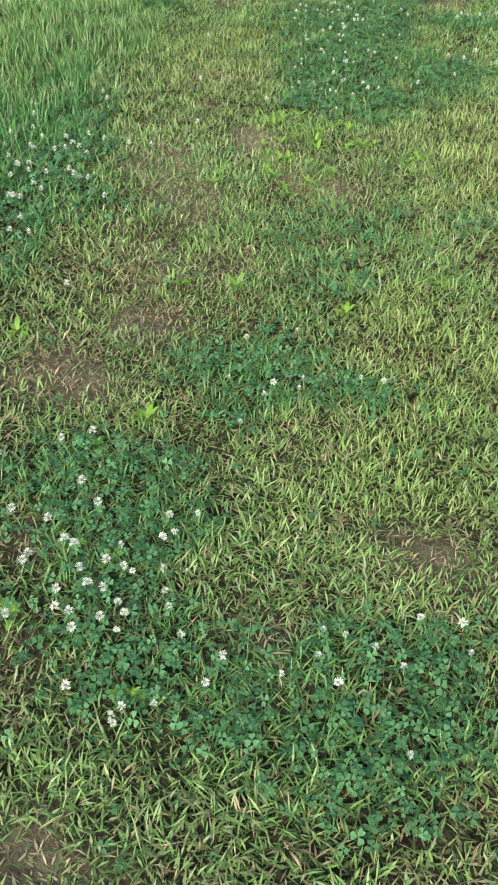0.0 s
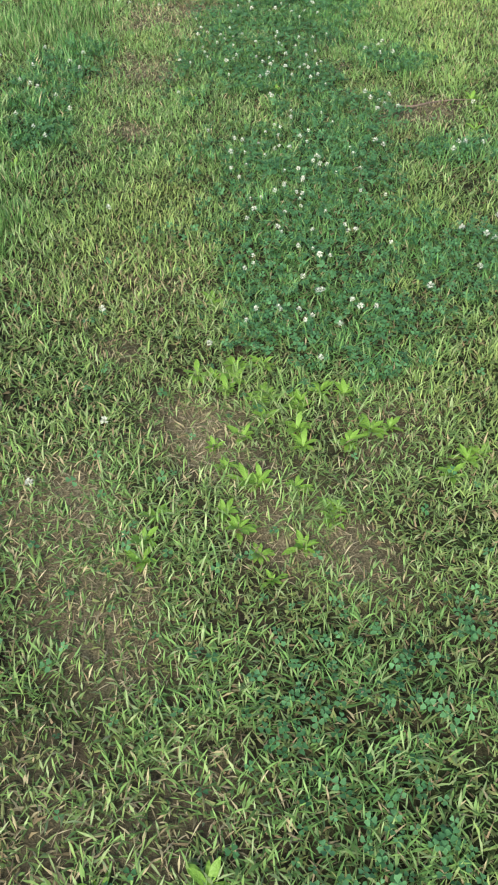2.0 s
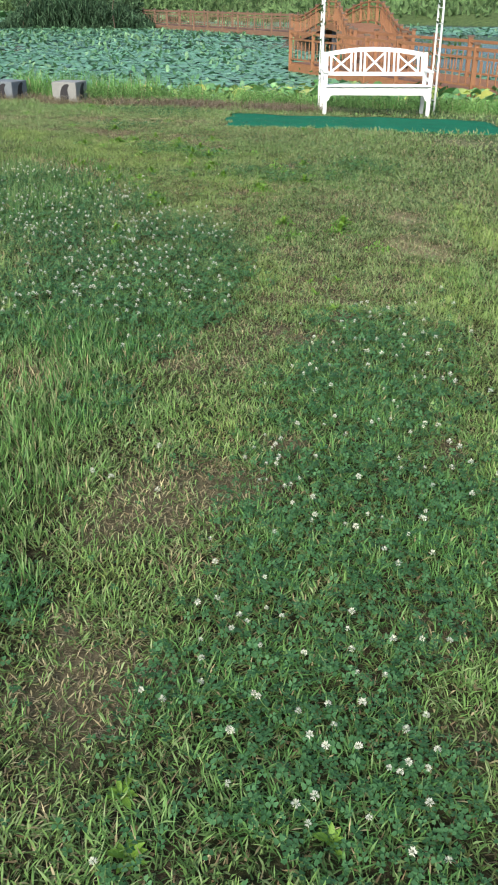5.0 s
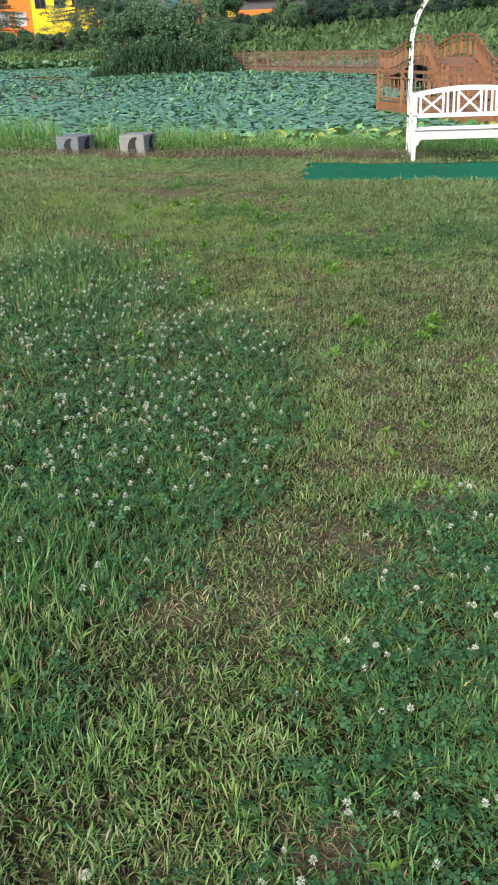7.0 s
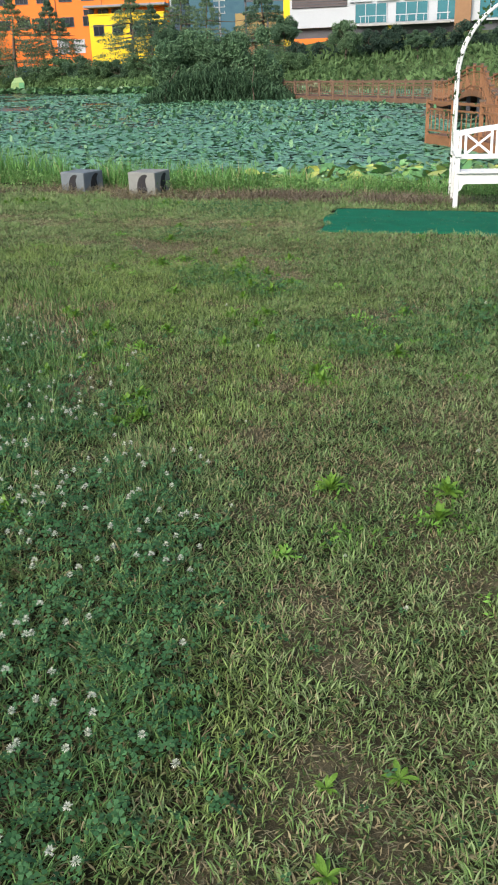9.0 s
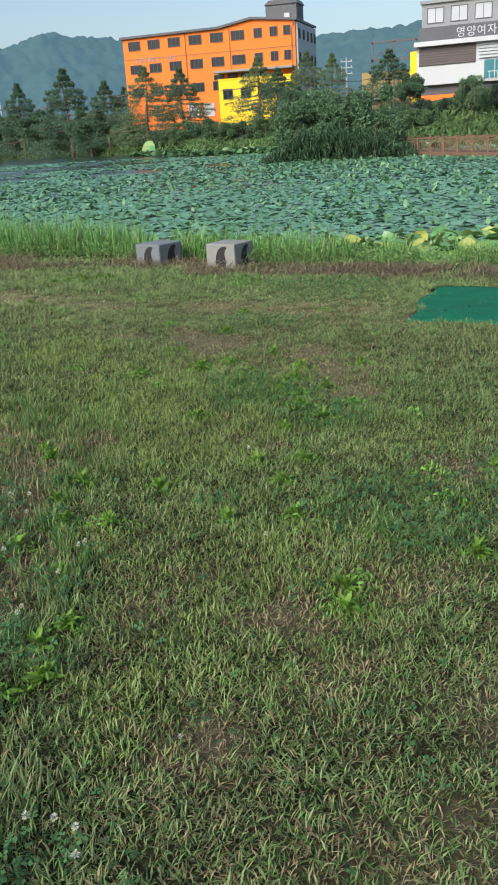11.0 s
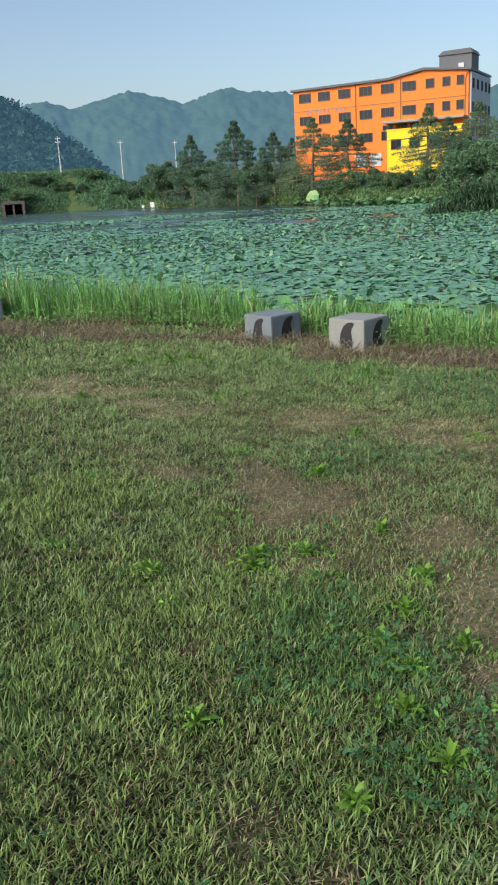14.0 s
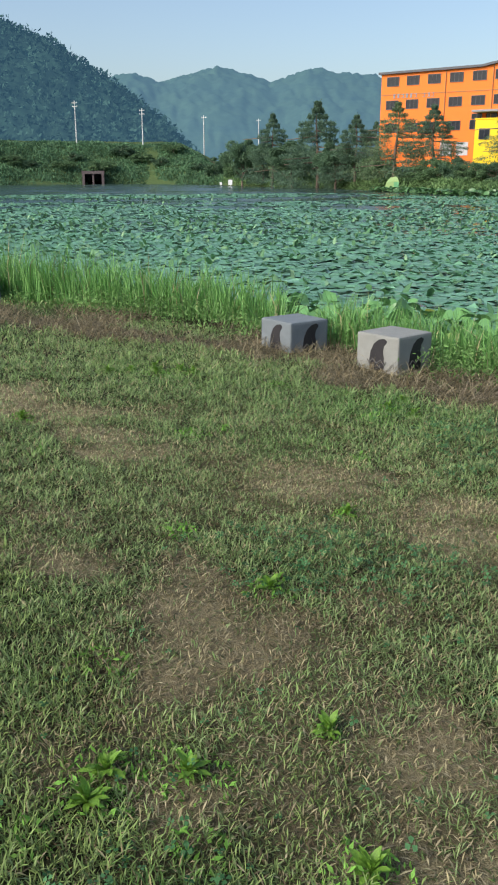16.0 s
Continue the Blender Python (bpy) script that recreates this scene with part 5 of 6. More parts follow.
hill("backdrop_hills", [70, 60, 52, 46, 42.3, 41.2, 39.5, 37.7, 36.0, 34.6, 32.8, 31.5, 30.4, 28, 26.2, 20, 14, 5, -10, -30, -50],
     [5, 5.4, 5.2, 5.0, 5.5, 5.7, 5.3, 5.9, 6.25, 5.9, 5.3, 5.6, 5.95, 5.8, 5.6, 4.9, 4.6, 4.4, 4.6, 5, 5], 520, 760, M_HILL, "blue-green wooded hills on the skyline, haze put in as glow", 9.0)
hill("backdrop_ridge", [27, 22, 18, 13.6, 10.8, 9.2, 7.7, 4, 0, -6, -20, -40], [0.5, 3.0, 4.2, 4.8, 5.0, 5.1, 5.25, 5.5, 5.4, 5.1, 5, 5], 190, 330, M_HILL, "dark wooded ridge behind the school, haze put in as glow", 5.0)
LEFT_HILL, LEFT_V = hill("wooded_hill", [80, 65, 55, 49.0, 45.9, 44.3, 42.6, 40.9, 39.3, 38.0, 37.2], [13, 12, 10.5, 8.4, 7.3, 6.1, 5.2, 4.0, 2.9, 1.6, 0.6], 275, 360, M_HILL_N, "steep dark wooded hill rising beyond the levee, with a haze glow", 5.5, 6.0)
# leaf clumps that roughen the skyline of the nearer hill; their faint glow stands for haze
_v = LEFT_V.reshape(-1, 3)
_k = rng.integers(0, len(_v), 26000)
_p = _v[_k] + rng.normal(0, 0.8, (len(_k), 3)) + np.array((0, 0, 0.8))
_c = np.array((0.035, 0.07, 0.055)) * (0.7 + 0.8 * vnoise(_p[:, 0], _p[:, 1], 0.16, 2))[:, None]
tagged(leaf_cards("hill_foliage", _p, 0.75, _c, M_HILL_LEAF, None, 0.15, 0.7, three=True), "dark green tree crowns over the wooded hill, with a haze glow", "trees", kind="stuff")
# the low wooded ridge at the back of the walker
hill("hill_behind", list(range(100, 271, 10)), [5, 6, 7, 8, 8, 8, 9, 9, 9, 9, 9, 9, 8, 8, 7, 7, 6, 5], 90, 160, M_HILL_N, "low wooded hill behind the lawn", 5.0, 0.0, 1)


# ---- trees ----
def crown_points(n, kind, h, w, r):
    if kind == "conifer":
        lv = r.integers(0, 15, n)
        q = (lv + 0.5) / 15
        rad = w * (1 - q) ** 0.85 * (0.3 + 0.7 * r.random(n) ** 0.5) * (0.75 + 0.5 * np.sin(lv * 2.4) ** 2)
        t = r.uniform(0, math.tau, n)
        t = np.round(t / (math.tau / 7) + r.normal(0, 0.16, n)) * (math.tau / 7) + lv * 0.8 + r.normal(0, 0.14, n)
        z = h * (0.12 + 0.88 * q) - rad * 0.16 + r.normal(0, h * 0.012, n)
        return np.stack([rad * np.cos(t), rad * np.sin(t), z], 1)
    k = 26
    c = r.normal(0, 1, (k, 3)); c /= np.linalg.norm(c, axis=1)[:, None]
    c = c * (0.45 + 0.5 * r.random((k, 1)))
    i = r.integers(0, k, n)
    d = r.normal(0, 1, (n, 3)); d /= np.linalg.norm(d, axis=1)[:, None]
    rr = (0.2 + 0.17 * r.random(k))[i][:, None]
    p = c[i] + d * rr * (0.5 + 0.5 * r.random((n, 1)))
    lo = 0.02 if kind == "shrub" else 0.42
    p = p * np.array((w, w, h * (1 - lo) / 2 / 0.95)) + np.array((0, 0, h * (lo + (1 - lo) / 2)))
    if kind == "willow":
        p[:, 2] -= np.abs(r.normal(0, h * 0.1, n)) * (np.hypot(p[:, 0], p[:, 1]) / w)
    p[:, 2] = np.maximum(p[:, 2], 0.05)
    return p


def tree(name, kind, h, w, colour, n, leaf, seed, label):
    r = np.random.default_rng(seed)
    rr = random.Random(seed)
    b = thing(name, Matrix.Identity(4), label, "shrub" if kind == "shrub" else "tree", "trees round the pond")
    top = h * (0.95 if kind == "conifer" else 0.62)
    stem = bm_tube([(0.02 * h * math.sin(k), 0.015 * h * math.cos(k * 1.7), top * k / 6 - 0.3 * (k == 0)) for k in range(7)], [0.028 * h * (1 - 0.14 * k) for k in range(7)], 7)
    part("trunk", stem, M_BARK, b, smooth=True)
    for k in range(9):
        z = h * (0.25 + 0.055 * k)
        t = rr.uniform(0, math.tau)
        L = w * rr.uniform(0.5, 0.85)
        up = -0.08 if kind == "conifer" else 0.7
        bm = bm_tube([(0, 0, z), (L * 0.5 * math.cos(t), L * 0.5 * math.sin(t), z + up * L * 0.4), (L * math.cos(t), L * math.sin(t), z + up * L * 0.7)], [0.011 * h, 0.007 * h, 0.003 * h], 5)
        part("limb", bm, M_BARK, b, smooth=True)
    p = crown_points(n, kind, h, w, r)
    shade = 0.65 + 0.6 * r.random(n)
    leaf_cards("crown", p, leaf, np.array(colour)[None, :] * shade[:, None], M_TREE, b, 0.25, 0.3 if kind == "conifer" else 0.5, up=(0, 0, -1.2) if kind == "willow" else None, three=True)
    return b


def stand(src, az, r, h, h0, turn, wide=1.0, eye=(0.56, 9.6), first=False):
    p = far_at(az, r, eye=eye)
    s = h / h0
    m = Matrix.Translation((p.x, p.y, p.z - 0.15)) @ pose(0, 0, 0, 0, 0, turn) @ Matrix.Diagonal((s * wide, s * wide, s, 1))
    if first:
        src.matrix_world = m
        return src
    q = copy_thing(src, Matrix.Identity(4))
    q.matrix_basis = m
    return q


CON = tree("conifer", "conifer", 10, 7.0, (0.12, 0.2, 0.13), 17000, 0.15, 1, "tall layered dark green conifer by the far shore")
CON2 = tree("conifer", "conifer", 10, 6.4, (0.17, 0.25, 0.135), 9500, 0.15, 2, "open layered yellowish green conifer by the far shore")
BRD = tree("broadleaf_tree", "broad", 8, 3.6, (0.125, 0.215, 0.125), 18000, 0.125, 3, "rounded green broadleaf tree beyond the pond")
WIL = tree("willow_tree", "willow", 8, 3.4, (0.16, 0.26, 0.14), 19000, 0.125, 4, "pale green willow with hanging leaves by the shore")
SHR = tree("shrub", "shrub", 4, 2.9, (0.11, 0.19, 0.11), 9000, 0.125, 5, "dense green shrub on the far bank")
SHR2 = tree("shrub", "shrub", 4, 3.1, (0.14, 0.235, 0.115), 9000, 0.125, 6, "dense yellowish green shrub on the far bank")
HDG = tree("hedge_shrub", "shrub", 4, 2.9, (0.07, 0.12, 0.085), 6000, 0.16, 9, "dark green hedge shrub behind the boardwalk")
_first = {HDG: True, CON: True, CON2: True, BRD: True, WIL: True, SHR: True, SHR2: True}


def put(src, az, r, h, h0, turn, wide=1.0, eye=(0.56, 9.6)):
    f = _first.pop(src, False)
    return stand(src, az, r, h, h0, turn, wide, eye, f)


def tall(r, el, az, eye=(0.56, 9.6)):
    return 1.34 + r * math.tan(radians(el)) - far_at(az, r, eye=eye).z


for src, h0, az, r, el, wide in (
        (CON, 10, 29.6, 150, 4.4, 0.85), (CON, 10, 32.4, 168, 3.7, 0.75), (BRD, 8, 34.3, 175, 2.2, 0.95), (CON, 10, 27.2, 140, 3.6, 0.9),
        (BRD, 8, 31.2, 160, 2.1, 1.2), (BRD, 8, 33.0, 172, 1.9, 1.1), (CON2, 10, 24.7, 127, 4.3, 1.0), (CON, 10, 22.5, 124, 4.1, 0.95), (BRD, 8, 28.4, 142, 2.0, 1.1),
        (CON2, 10, 17.6, 112, 4.5, 1.0), (CON, 10, 16.4, 108, 3.8, 1.0), (CON2, 10, 14.6, 112, 4.6, 0.9), (BRD, 8, 15.4, 104, 2.7, 0.8), (CON2, 10, 13.0, 110, 4.4, 0.8),
        (CON, 10, 9.5, 106, 4.4, 1.1), (BRD, 8, 8.2, 100, 3.0, 0.8), (WIL, 8, 4.4, 92, 2.6, 1.0), (BRD, 8, 0.0, 92, 1.9, 1.0), (BRD, 8, -4.5, 96, 1.6, 1.1), (CON, 10, 26.0, 150, 3.2, 0.8)):
    put(src, az, r, tall(r, el, az), h0, az * 37, wide)
_r = random.Random(11)
for k in range(30):
    az = 36.0 - k * 0.98 + _r.uniform(-0.3, 0.3)
    rs = float(np.interp(az, SHORE_AZ, SHORE_R)) + _r.uniform(3.0, 7.0)
    el = _r.uniform(0.4, 1.15) + (0.2 if 14 < az < 17 else 0.0)
    if 23.0 < az < 25.6:
        el = 0.35
    put(SHR if _r.random() < 0.6 else SHR2, az, rs, max(2.2, tall(rs, el, az)), 4, _r.uniform(0, 360), _r.uniform(0.9, 1.25))
for k in range(14):      # a dark hedge at the back of the right shore
    az = 7.5 - k * 1.5
    put(HDG, az, 97 + _r.uniform(-2, 2), 2.4 + _r.uniform(-0.5, 0.5), 4, _r.uniform(0, 360), 1.0)
for k in range(12):      # scrub on the levee
    az = 37.2 + k * 1.25 + _r.uniform(-0.4, 0.4)
    rs = float(np.interp(az, SHORE_AZ, SHORE_R)) + _r.uniform(6, 18)
    put(SHR2 if k % 2 else SHR, az, rs, _r.uniform(1.6, 2.8), 4, _r.uniform(0, 360), 1.8)
def bank_scrub(name, n, a0, a1, d0, d1, size, colour, label):
    az = rng.uniform(a0, a1, n)
    r = np.interp(az, SHORE_AZ, SHORE_R) + rng.uniform(d0, d1, n)
    x, y = POND_EYE[0] - r * np.sin(np.radians(az)), POND_EYE[1] + r * np.cos(np.radians(az))
    z = land_z(x, y) + rng.uniform(0, 1, n) * (0.2 + 2.2 * np.clip(fnoise(x, y, 0.16, 4) - 0.35, 0, 1))
    c = np.array(colour)[None] * (0.55 + 0.9 * fnoise(x, y, 0.25, 9))[:, None]
    tagged(leaf_cards(name, np.stack([x, y, z], 1), size, c, M_TREE, None, 0.35, 0.6, up=(0, 0, 0.8), three=True), label, "scrub", kind="stuff")


bank_scrub("levee_scrub", 52000, 35.5, 60, -1, 34, 0.32, (0.11, 0.21, 0.11), "rough green scrub over the levee")
bank_scrub("shore_scrub", 30000, 5, 36, -1, 9, 0.17, (0.15, 0.25, 0.1), "rough green growth along the far shore")
bank_scrub("slope_scrub", 14000, -40, 10, -1, 26, 0.3, (0.14, 0.23, 0.09), "tall grass on the slope behind the boardwalk")
# the little island of willow scrub in the pond
def island():
    c = far_at(12.4, 62, -1.5, eye=(0.78, 8.4))
    b = thing("willow_island", pose(c.x, c.y, WATER_Z - 0.2), "clump of dark green willow scrub standing in the pond", "willow clump")
    r = np.random.default_rng(21)
    for k in range(12):
        x, y = r.normal(0, 2.3), r.normal(0, 1.1)
        bm = bm_tube([(x, y, -0.8), (x + r.normal(0, 0.3), y + r.normal(0, 0.2), 1.3), (x + r.normal(0, 0.6), y + r.normal(0, 0.4), 2.5)], [0.05, 0.035, 0.012], 5)
        part("stem", bm, M_BARK, b)
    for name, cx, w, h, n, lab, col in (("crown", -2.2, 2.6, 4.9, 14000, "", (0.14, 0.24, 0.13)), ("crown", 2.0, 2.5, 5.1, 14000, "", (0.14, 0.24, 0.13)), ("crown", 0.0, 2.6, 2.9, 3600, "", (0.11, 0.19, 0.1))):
        p = crown_points(n, "shrub", h, w, r) * np.array((1, 0.55, 1)) + np.array((cx, 0, 0))
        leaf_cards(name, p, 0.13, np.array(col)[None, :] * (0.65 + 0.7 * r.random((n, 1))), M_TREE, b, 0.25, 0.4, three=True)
    n = 17000
    x, y = r.uniform(-5.2, 5.2, n), r.normal(-0.5, 0.8, n)
    top = 2.1 * np.clip(1 - (np.abs(x) / 5.4) ** 2, 0.05, 1) * (0.75 + 0.5 * vnoise(x, y, 0.9, 7))
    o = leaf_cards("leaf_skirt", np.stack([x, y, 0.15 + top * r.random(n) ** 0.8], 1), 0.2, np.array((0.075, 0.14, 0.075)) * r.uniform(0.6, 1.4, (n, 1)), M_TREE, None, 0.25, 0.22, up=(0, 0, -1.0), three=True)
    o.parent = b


island()

# ---- plants in the pond ----
def discs(name, x, y, z, r, tilt, col, label, category, cup=0.0, n=9, slim=1.0):
    m = len(x)
    a = np.linspace(0, math.tau, n, endpoint=False)
    head = rng.uniform(0, math.tau, m)
    ca, sa = np.cos(a), np.sin(a)
    wob = rng.uniform(0.82, 1.12, (m, n))
    u, v = ca[None] * r[:, None] * wob, sa[None] * r[:, None] * wob * slim
    w = (np.sin(a * 2)[None] * rng.normal(0, 0.13, (m, 1)) + cup + np.sin(a * 3 + 1)[None] * rng.normal(0, 0.08, (m, 1))) * r[:, None]
    ct, st = np.cos(tilt)[:, None], np.sin(tilt)[:, None]
    u2, w2 = u * ct - w * st, u * st + w * ct
    ch, sh = np.cos(head)[:, None], np.sin(head)[:, None]
    V = np.empty((m, n + 1, 3))
    V[:, :n] = np.stack([x[:, None] + u2 * ch - v * sh, y[:, None] + u2 * sh + v * ch, np.maximum(z[:, None] + w2, WATER_Z + 0.006)], -1)
    V[:, n] = np.stack([x, y, z], 1)
    flat = n <= 6
    C = np.repeat(col[:, None, :], n + 1, 1)
    C[:, n] *= 1.15
    k = np.arange(m)[:, None] * (n + 1)
    j = np.arange(n)
    if flat:      # a small leaf without a midpoint
        j = np.arange(1, n - 1)
        fan = np.stack([np.zeros(n - 2, int), j, j + 1], 1)
    else:
        fan = np.stack([j, (j + 1) % n, np.full(n, n)], 1)
    tris = (k[:, None, :] + fan[None]).reshape(-1, 3)
    ob = np_mesh(name, V.reshape(-1, 3), [tris], M_PAD, C.reshape(-1, 3), smooth=True)
    return tagged(ob, label, category, kind="stuff")


def in_pond(x, y, margin=0.5):
    r, az = polar(x, y)
    return (y > bank_y(x) + 1.0 + margin * 0) & (r < np.interp(az, SHORE_AZ, SHORE_R) - 4 - margin)


def wedge(n, r0, r1, a0, a1, power=0.5):
    r = r0 + (r1 - r0) * rng.random(n) ** power
    az = np.radians(rng.uniform(a0, a1, n))
    return POND_EYE[0] - r * np.sin(az), POND_EYE[1] + r * np.cos(az), r


def pond_plants():
    x, y, r = wedge(62000, 10.5, 112, -38, 56, 0.62)
    x2, y2, r2 = wedge(17000, 10.5, 34, -40, 58, 0.6)
    x, y, r = np.append(x, x2), np.append(y, y2), np.append(r, r2)
    cover = fnoise(x, y, 0.14, 2) + 0.35 * vnoise(x, y, 0.6, 4)
    az = np.degrees(np.arctan2(-(x - 0.5), y - 9))
    open_w = np.clip((r - 44) / 14, 0, 1) * np.clip((az - 15) / 7, 0, 1) * 0.75 + np.clip((r - 100) / 15, 0, 1) + 0.75 * np.clip((r - 19) / 8, 0, 1) * np.clip((1.5 - az) / 4, 0, 1)
    k = in_pond(x, y) & (cover > 0.2 + 0.68 * open_w)
    x, y, r = x[k], y[k], r[k]
    m = len(x)
    pale = np.clip(rng.normal(0.3, 0.3, m), 0, 1)[:, None]
    col = (np.array((0.125, 0.3, 0.165)) * (1 - pale) + np.array((0.22, 0.44, 0.28)) * pale) * rng.uniform(0.75, 1.25, (m, 1))
    discs("floating_leaves", x, y, np.full(m, WATER_Z + 0.012) + rng.uniform(0, 0.03, m), rng.uniform(0.09, 0.17, m) * (1 + r / 62), np.abs(rng.normal(0, 0.05, m)), col, "round bluish green leaves floating all over the pond", "water lilies", 0.0, 6)
    # leaves lifted and turned by the wind
    x, y, r = wedge(15000, 12, 92, -38, 54, 0.6)
    az = np.degrees(np.arctan2(-(x - 0.5), y - 9))
    k = in_pond(x, y) & (fnoise(x, y, 0.2, 7) > 0.36) & (rng.random(len(x)) > np.clip((r - 40) / 14, 0, 0.92) * np.clip((az - 14) / 8, 0, 1) + np.clip((2.0 - az) / 4, 0, 0.9))
    x, y, r = x[k], y[k], r[k]
    m = len(x)
    pale = rng.random((m, 1)) ** 1.6
    col = np.array((0.09, 0.22, 0.09)) * (1 - pale) + np.array((0.24, 0.4, 0.22)) * pale
    discs("raised_leaves", x, y, WATER_Z + rng.uniform(0.02, 0.13, m), rng.uniform(0.06, 0.13, m) * (1 + r / 80), rng.uniform(0.15, 1.0, m), col * rng.uniform(0.8, 1.2, (m, 1)), "pale green leaves lifted off the water by the wind", "water lilies", 0.12, 6, 0.42)
    # tall lotus leaves along the near shore
    n = 7000
    x = rng.uniform(-22, 12, n)
    y = bank_y(x) + 1.3 + np.abs(rng.normal(0, 1, n)) * np.where(x > -1.5, 2.4, 1.3)
    k = fnoise(x, y, 0.5, 3) > 0.36
    x, y = x[k], y[k]
    m = len(x)
    d = y - bank_y(x)
    yel = (rng.random((m, 1)) < np.where(x > -2.0, 0.4, 0.1)[:, None]) * rng.random((m, 1))
    base = np.array((0.13, 0.29, 0.1)) * (1 - yel) + np.array((0.42, 0.44, 0.1)) * yel
    zt = WATER_Z + rng.uniform(0.08, 0.5, m) * np.clip(1.25 - d / 8, 0.25, 1)
    rad = rng.uniform(0.06, 0.15, m)
    discs("lotus_leaves", x, y, zt, rad, np.abs(rng.normal(0.35, 0.35, m)), base * rng.uniform(0.75, 1.3, (m, 1)), "broad green lotus leaves crowding the near shore", "lotus", 0.16, 11)
    blades("lotus_stalks", x, y, np.full(m, WATER_Z - 0.1), zt - WATER_Z + 0.1, np.full(m, 0.018), np.zeros(m) + 0.02, np.tile((0.1, 0.2, 0.07), (m, 1)), M_BLADE, 0.02)
    tagged(bpy.data.objects["lotus_stalks"], "thin green lotus stalks standing in the pond", "lotus", kind="stuff")
    # leaves at the foot of the far trees
    x, y, r = wedge(2600, 70, 118, 6, 26, 1.0)
    rs = np.interp(np.degrees(np.arctan2(-(x - 0.5), y - 9)), SHORE_AZ, SHORE_R)
    rr = rs - rng.uniform(3, 9, len(x))
    s = rr / r
    x, y = 0.5 + (x - 0.5) * s, 9 + (y - 9) * s
    m = len(x)
    discs("far_lotus_leaves", x, y, WATER_Z + rng.uniform(0.05, 0.45, m), rng.uniform(0.25, 0.4, m), np.abs(rng.normal(0.4, 0.4, m)), np.array((0.085, 0.18, 0.07)) * rng.uniform(0.7, 1.4, (m, 1)), "pale lotus leaves along the far shore", "lotus", 0.1)


def reeds():
    n = 46000
    x = rng.uniform(-24, 9, n)
    y = bank_y(x) - 0.25 + np.abs(rng.normal(0, 0.75, n))
    k = (fnoise(x, y, 0.9, 5) > 0.33) & ~((x > 0.9) & (x < 3.1) & (y < 18.45)) & ~((np.abs(x + 3.3) < 0.85) & (y < 18.5))
    x, y = x[k], y[k]
    m = len(x)
    tall_ = np.interp(x, [-24, -9, -6.5, -4.5, -1.5, 0.5, 9], [0.82, 0.76, 0.66, 0.54, 0.44, 0.3, 0.34]) * rng.uniform(0.55, 1.15, m)
    tall_ *= np.clip((y - bank_y(x) + 0.75) / 0.7, 0.25, 1)
    lt = rng.random((m, 1))
    c = np.array((0.14, 0.34, 0.085)) * (1 - lt) + np.array((0.28, 0.5, 0.17)) * lt
    dead = rng.random(m) < 0.06
    c[dead] = STRAW
    o = blades("reeds", x, y, land_z(x, y), tall_, rng.uniform(0.006, 0.013, m), np.abs(rng.normal(0.2, 0.18, m)), c * rng.uniform(0.75, 1.2, (m, 1)), M_BLADE, np.abs(rng.normal(0.35, 0.35, m)))
    tagged(o, "tall bright green reeds and grasses on the bank", "reeds", kind="stuff")
    # low leafy weeds at the foot of the reeds
    n = 42000
    x = rng.uniform(-16, 8, n); y = bank_y(x) - 0.35 + rng.normal(0, 0.22, n)
    k = (fnoise(x, y, 1.1, 8) > 0.42) & ~((x > 0.95) & (x < 3.1) & (y < 17.95)) & ~((np.abs(x + 3.3) < 0.8) & (y < 18.45))
    x, y = x[k], y[k]; m = len(x)
    z = land_z(x, y) + rng.uniform(0, 0.22, m) * np.clip(fnoise(x, y, 1.6, 9) * 1.8, 0.2, 1)
    o = leaf_cards("bank_weeds", np.stack([x, y, z], 1), 0.019, np.array((0.16, 0.29, 0.09)) * (0.5 + fnoise(x, y, 2.0, 2))[:, None], M_LEAF, None, 0.35, 0.3)
    tagged(o, "low leafy green weeds along the edge of the bank", "weeds", kind="stuff")
    # a low mound of dry brown brush by the mat
    n = 6500
    x, y = np.append(rng.normal(-0.75, 0.55, n), rng.normal(0.75, 0.35, n // 3)), np.append(rng.normal(17.75, 0.22, n), rng.normal(17.6, 0.16, n // 3))
    k = (fnoise(x, y, 1.6, 14) > 0.36) & off_mat(x, y)
    x, y = x[k], y[k]; m = len(x)
    mixb = rng.random((m, 1))
    c = np.array((0.12, 0.09, 0.062)) * (1 - mixb) + np.array((0.33, 0.27, 0.19)) * mixb
    o = blades("dry_brush", x, y, land_z(x, y) + rng.uniform(0, 0.05, m), rng.uniform(0.05, 0.15, m), rng.uniform(0.003, 0.006, m), np.abs(rng.normal(1.05, 0.35, m)), c, M_BLADE, 0.3)
    tagged(o, "low mound of dry brown brush on the bank", "dead grass", kind="stuff")
    # dead stalks
    n = 42000
    x, y = rng.uniform(-9, 1.4, n), rng.uniform(16.4, 19.0, n)
    k = rng.random(n) < dry_strip(x, y)
    x, y = x[k], y[k]; m = len(x)
    mixc = rng.random((m, 1))
    c = np.array((0.15, 0.115, 0.062)) * (1 - mixc) + np.array((0.44, 0.38, 0.24)) * mixc
    o = blades("dead_stalks", x, y, land_z(x, y) + rng.uniform(0, 0.05, m), rng.uniform(0.06, 0.17, m), rng.uniform(0.003, 0.006, m), np.abs(rng.normal(1.25, 0.3, m)), c * rng.uniform(0.55, 1.15, (m, 1)), M_BLADE, 0.15)
    tagged(o, "brown cut stalks lying along the bank", "dead grass", kind="stuff")


pond_plants()
reeds()


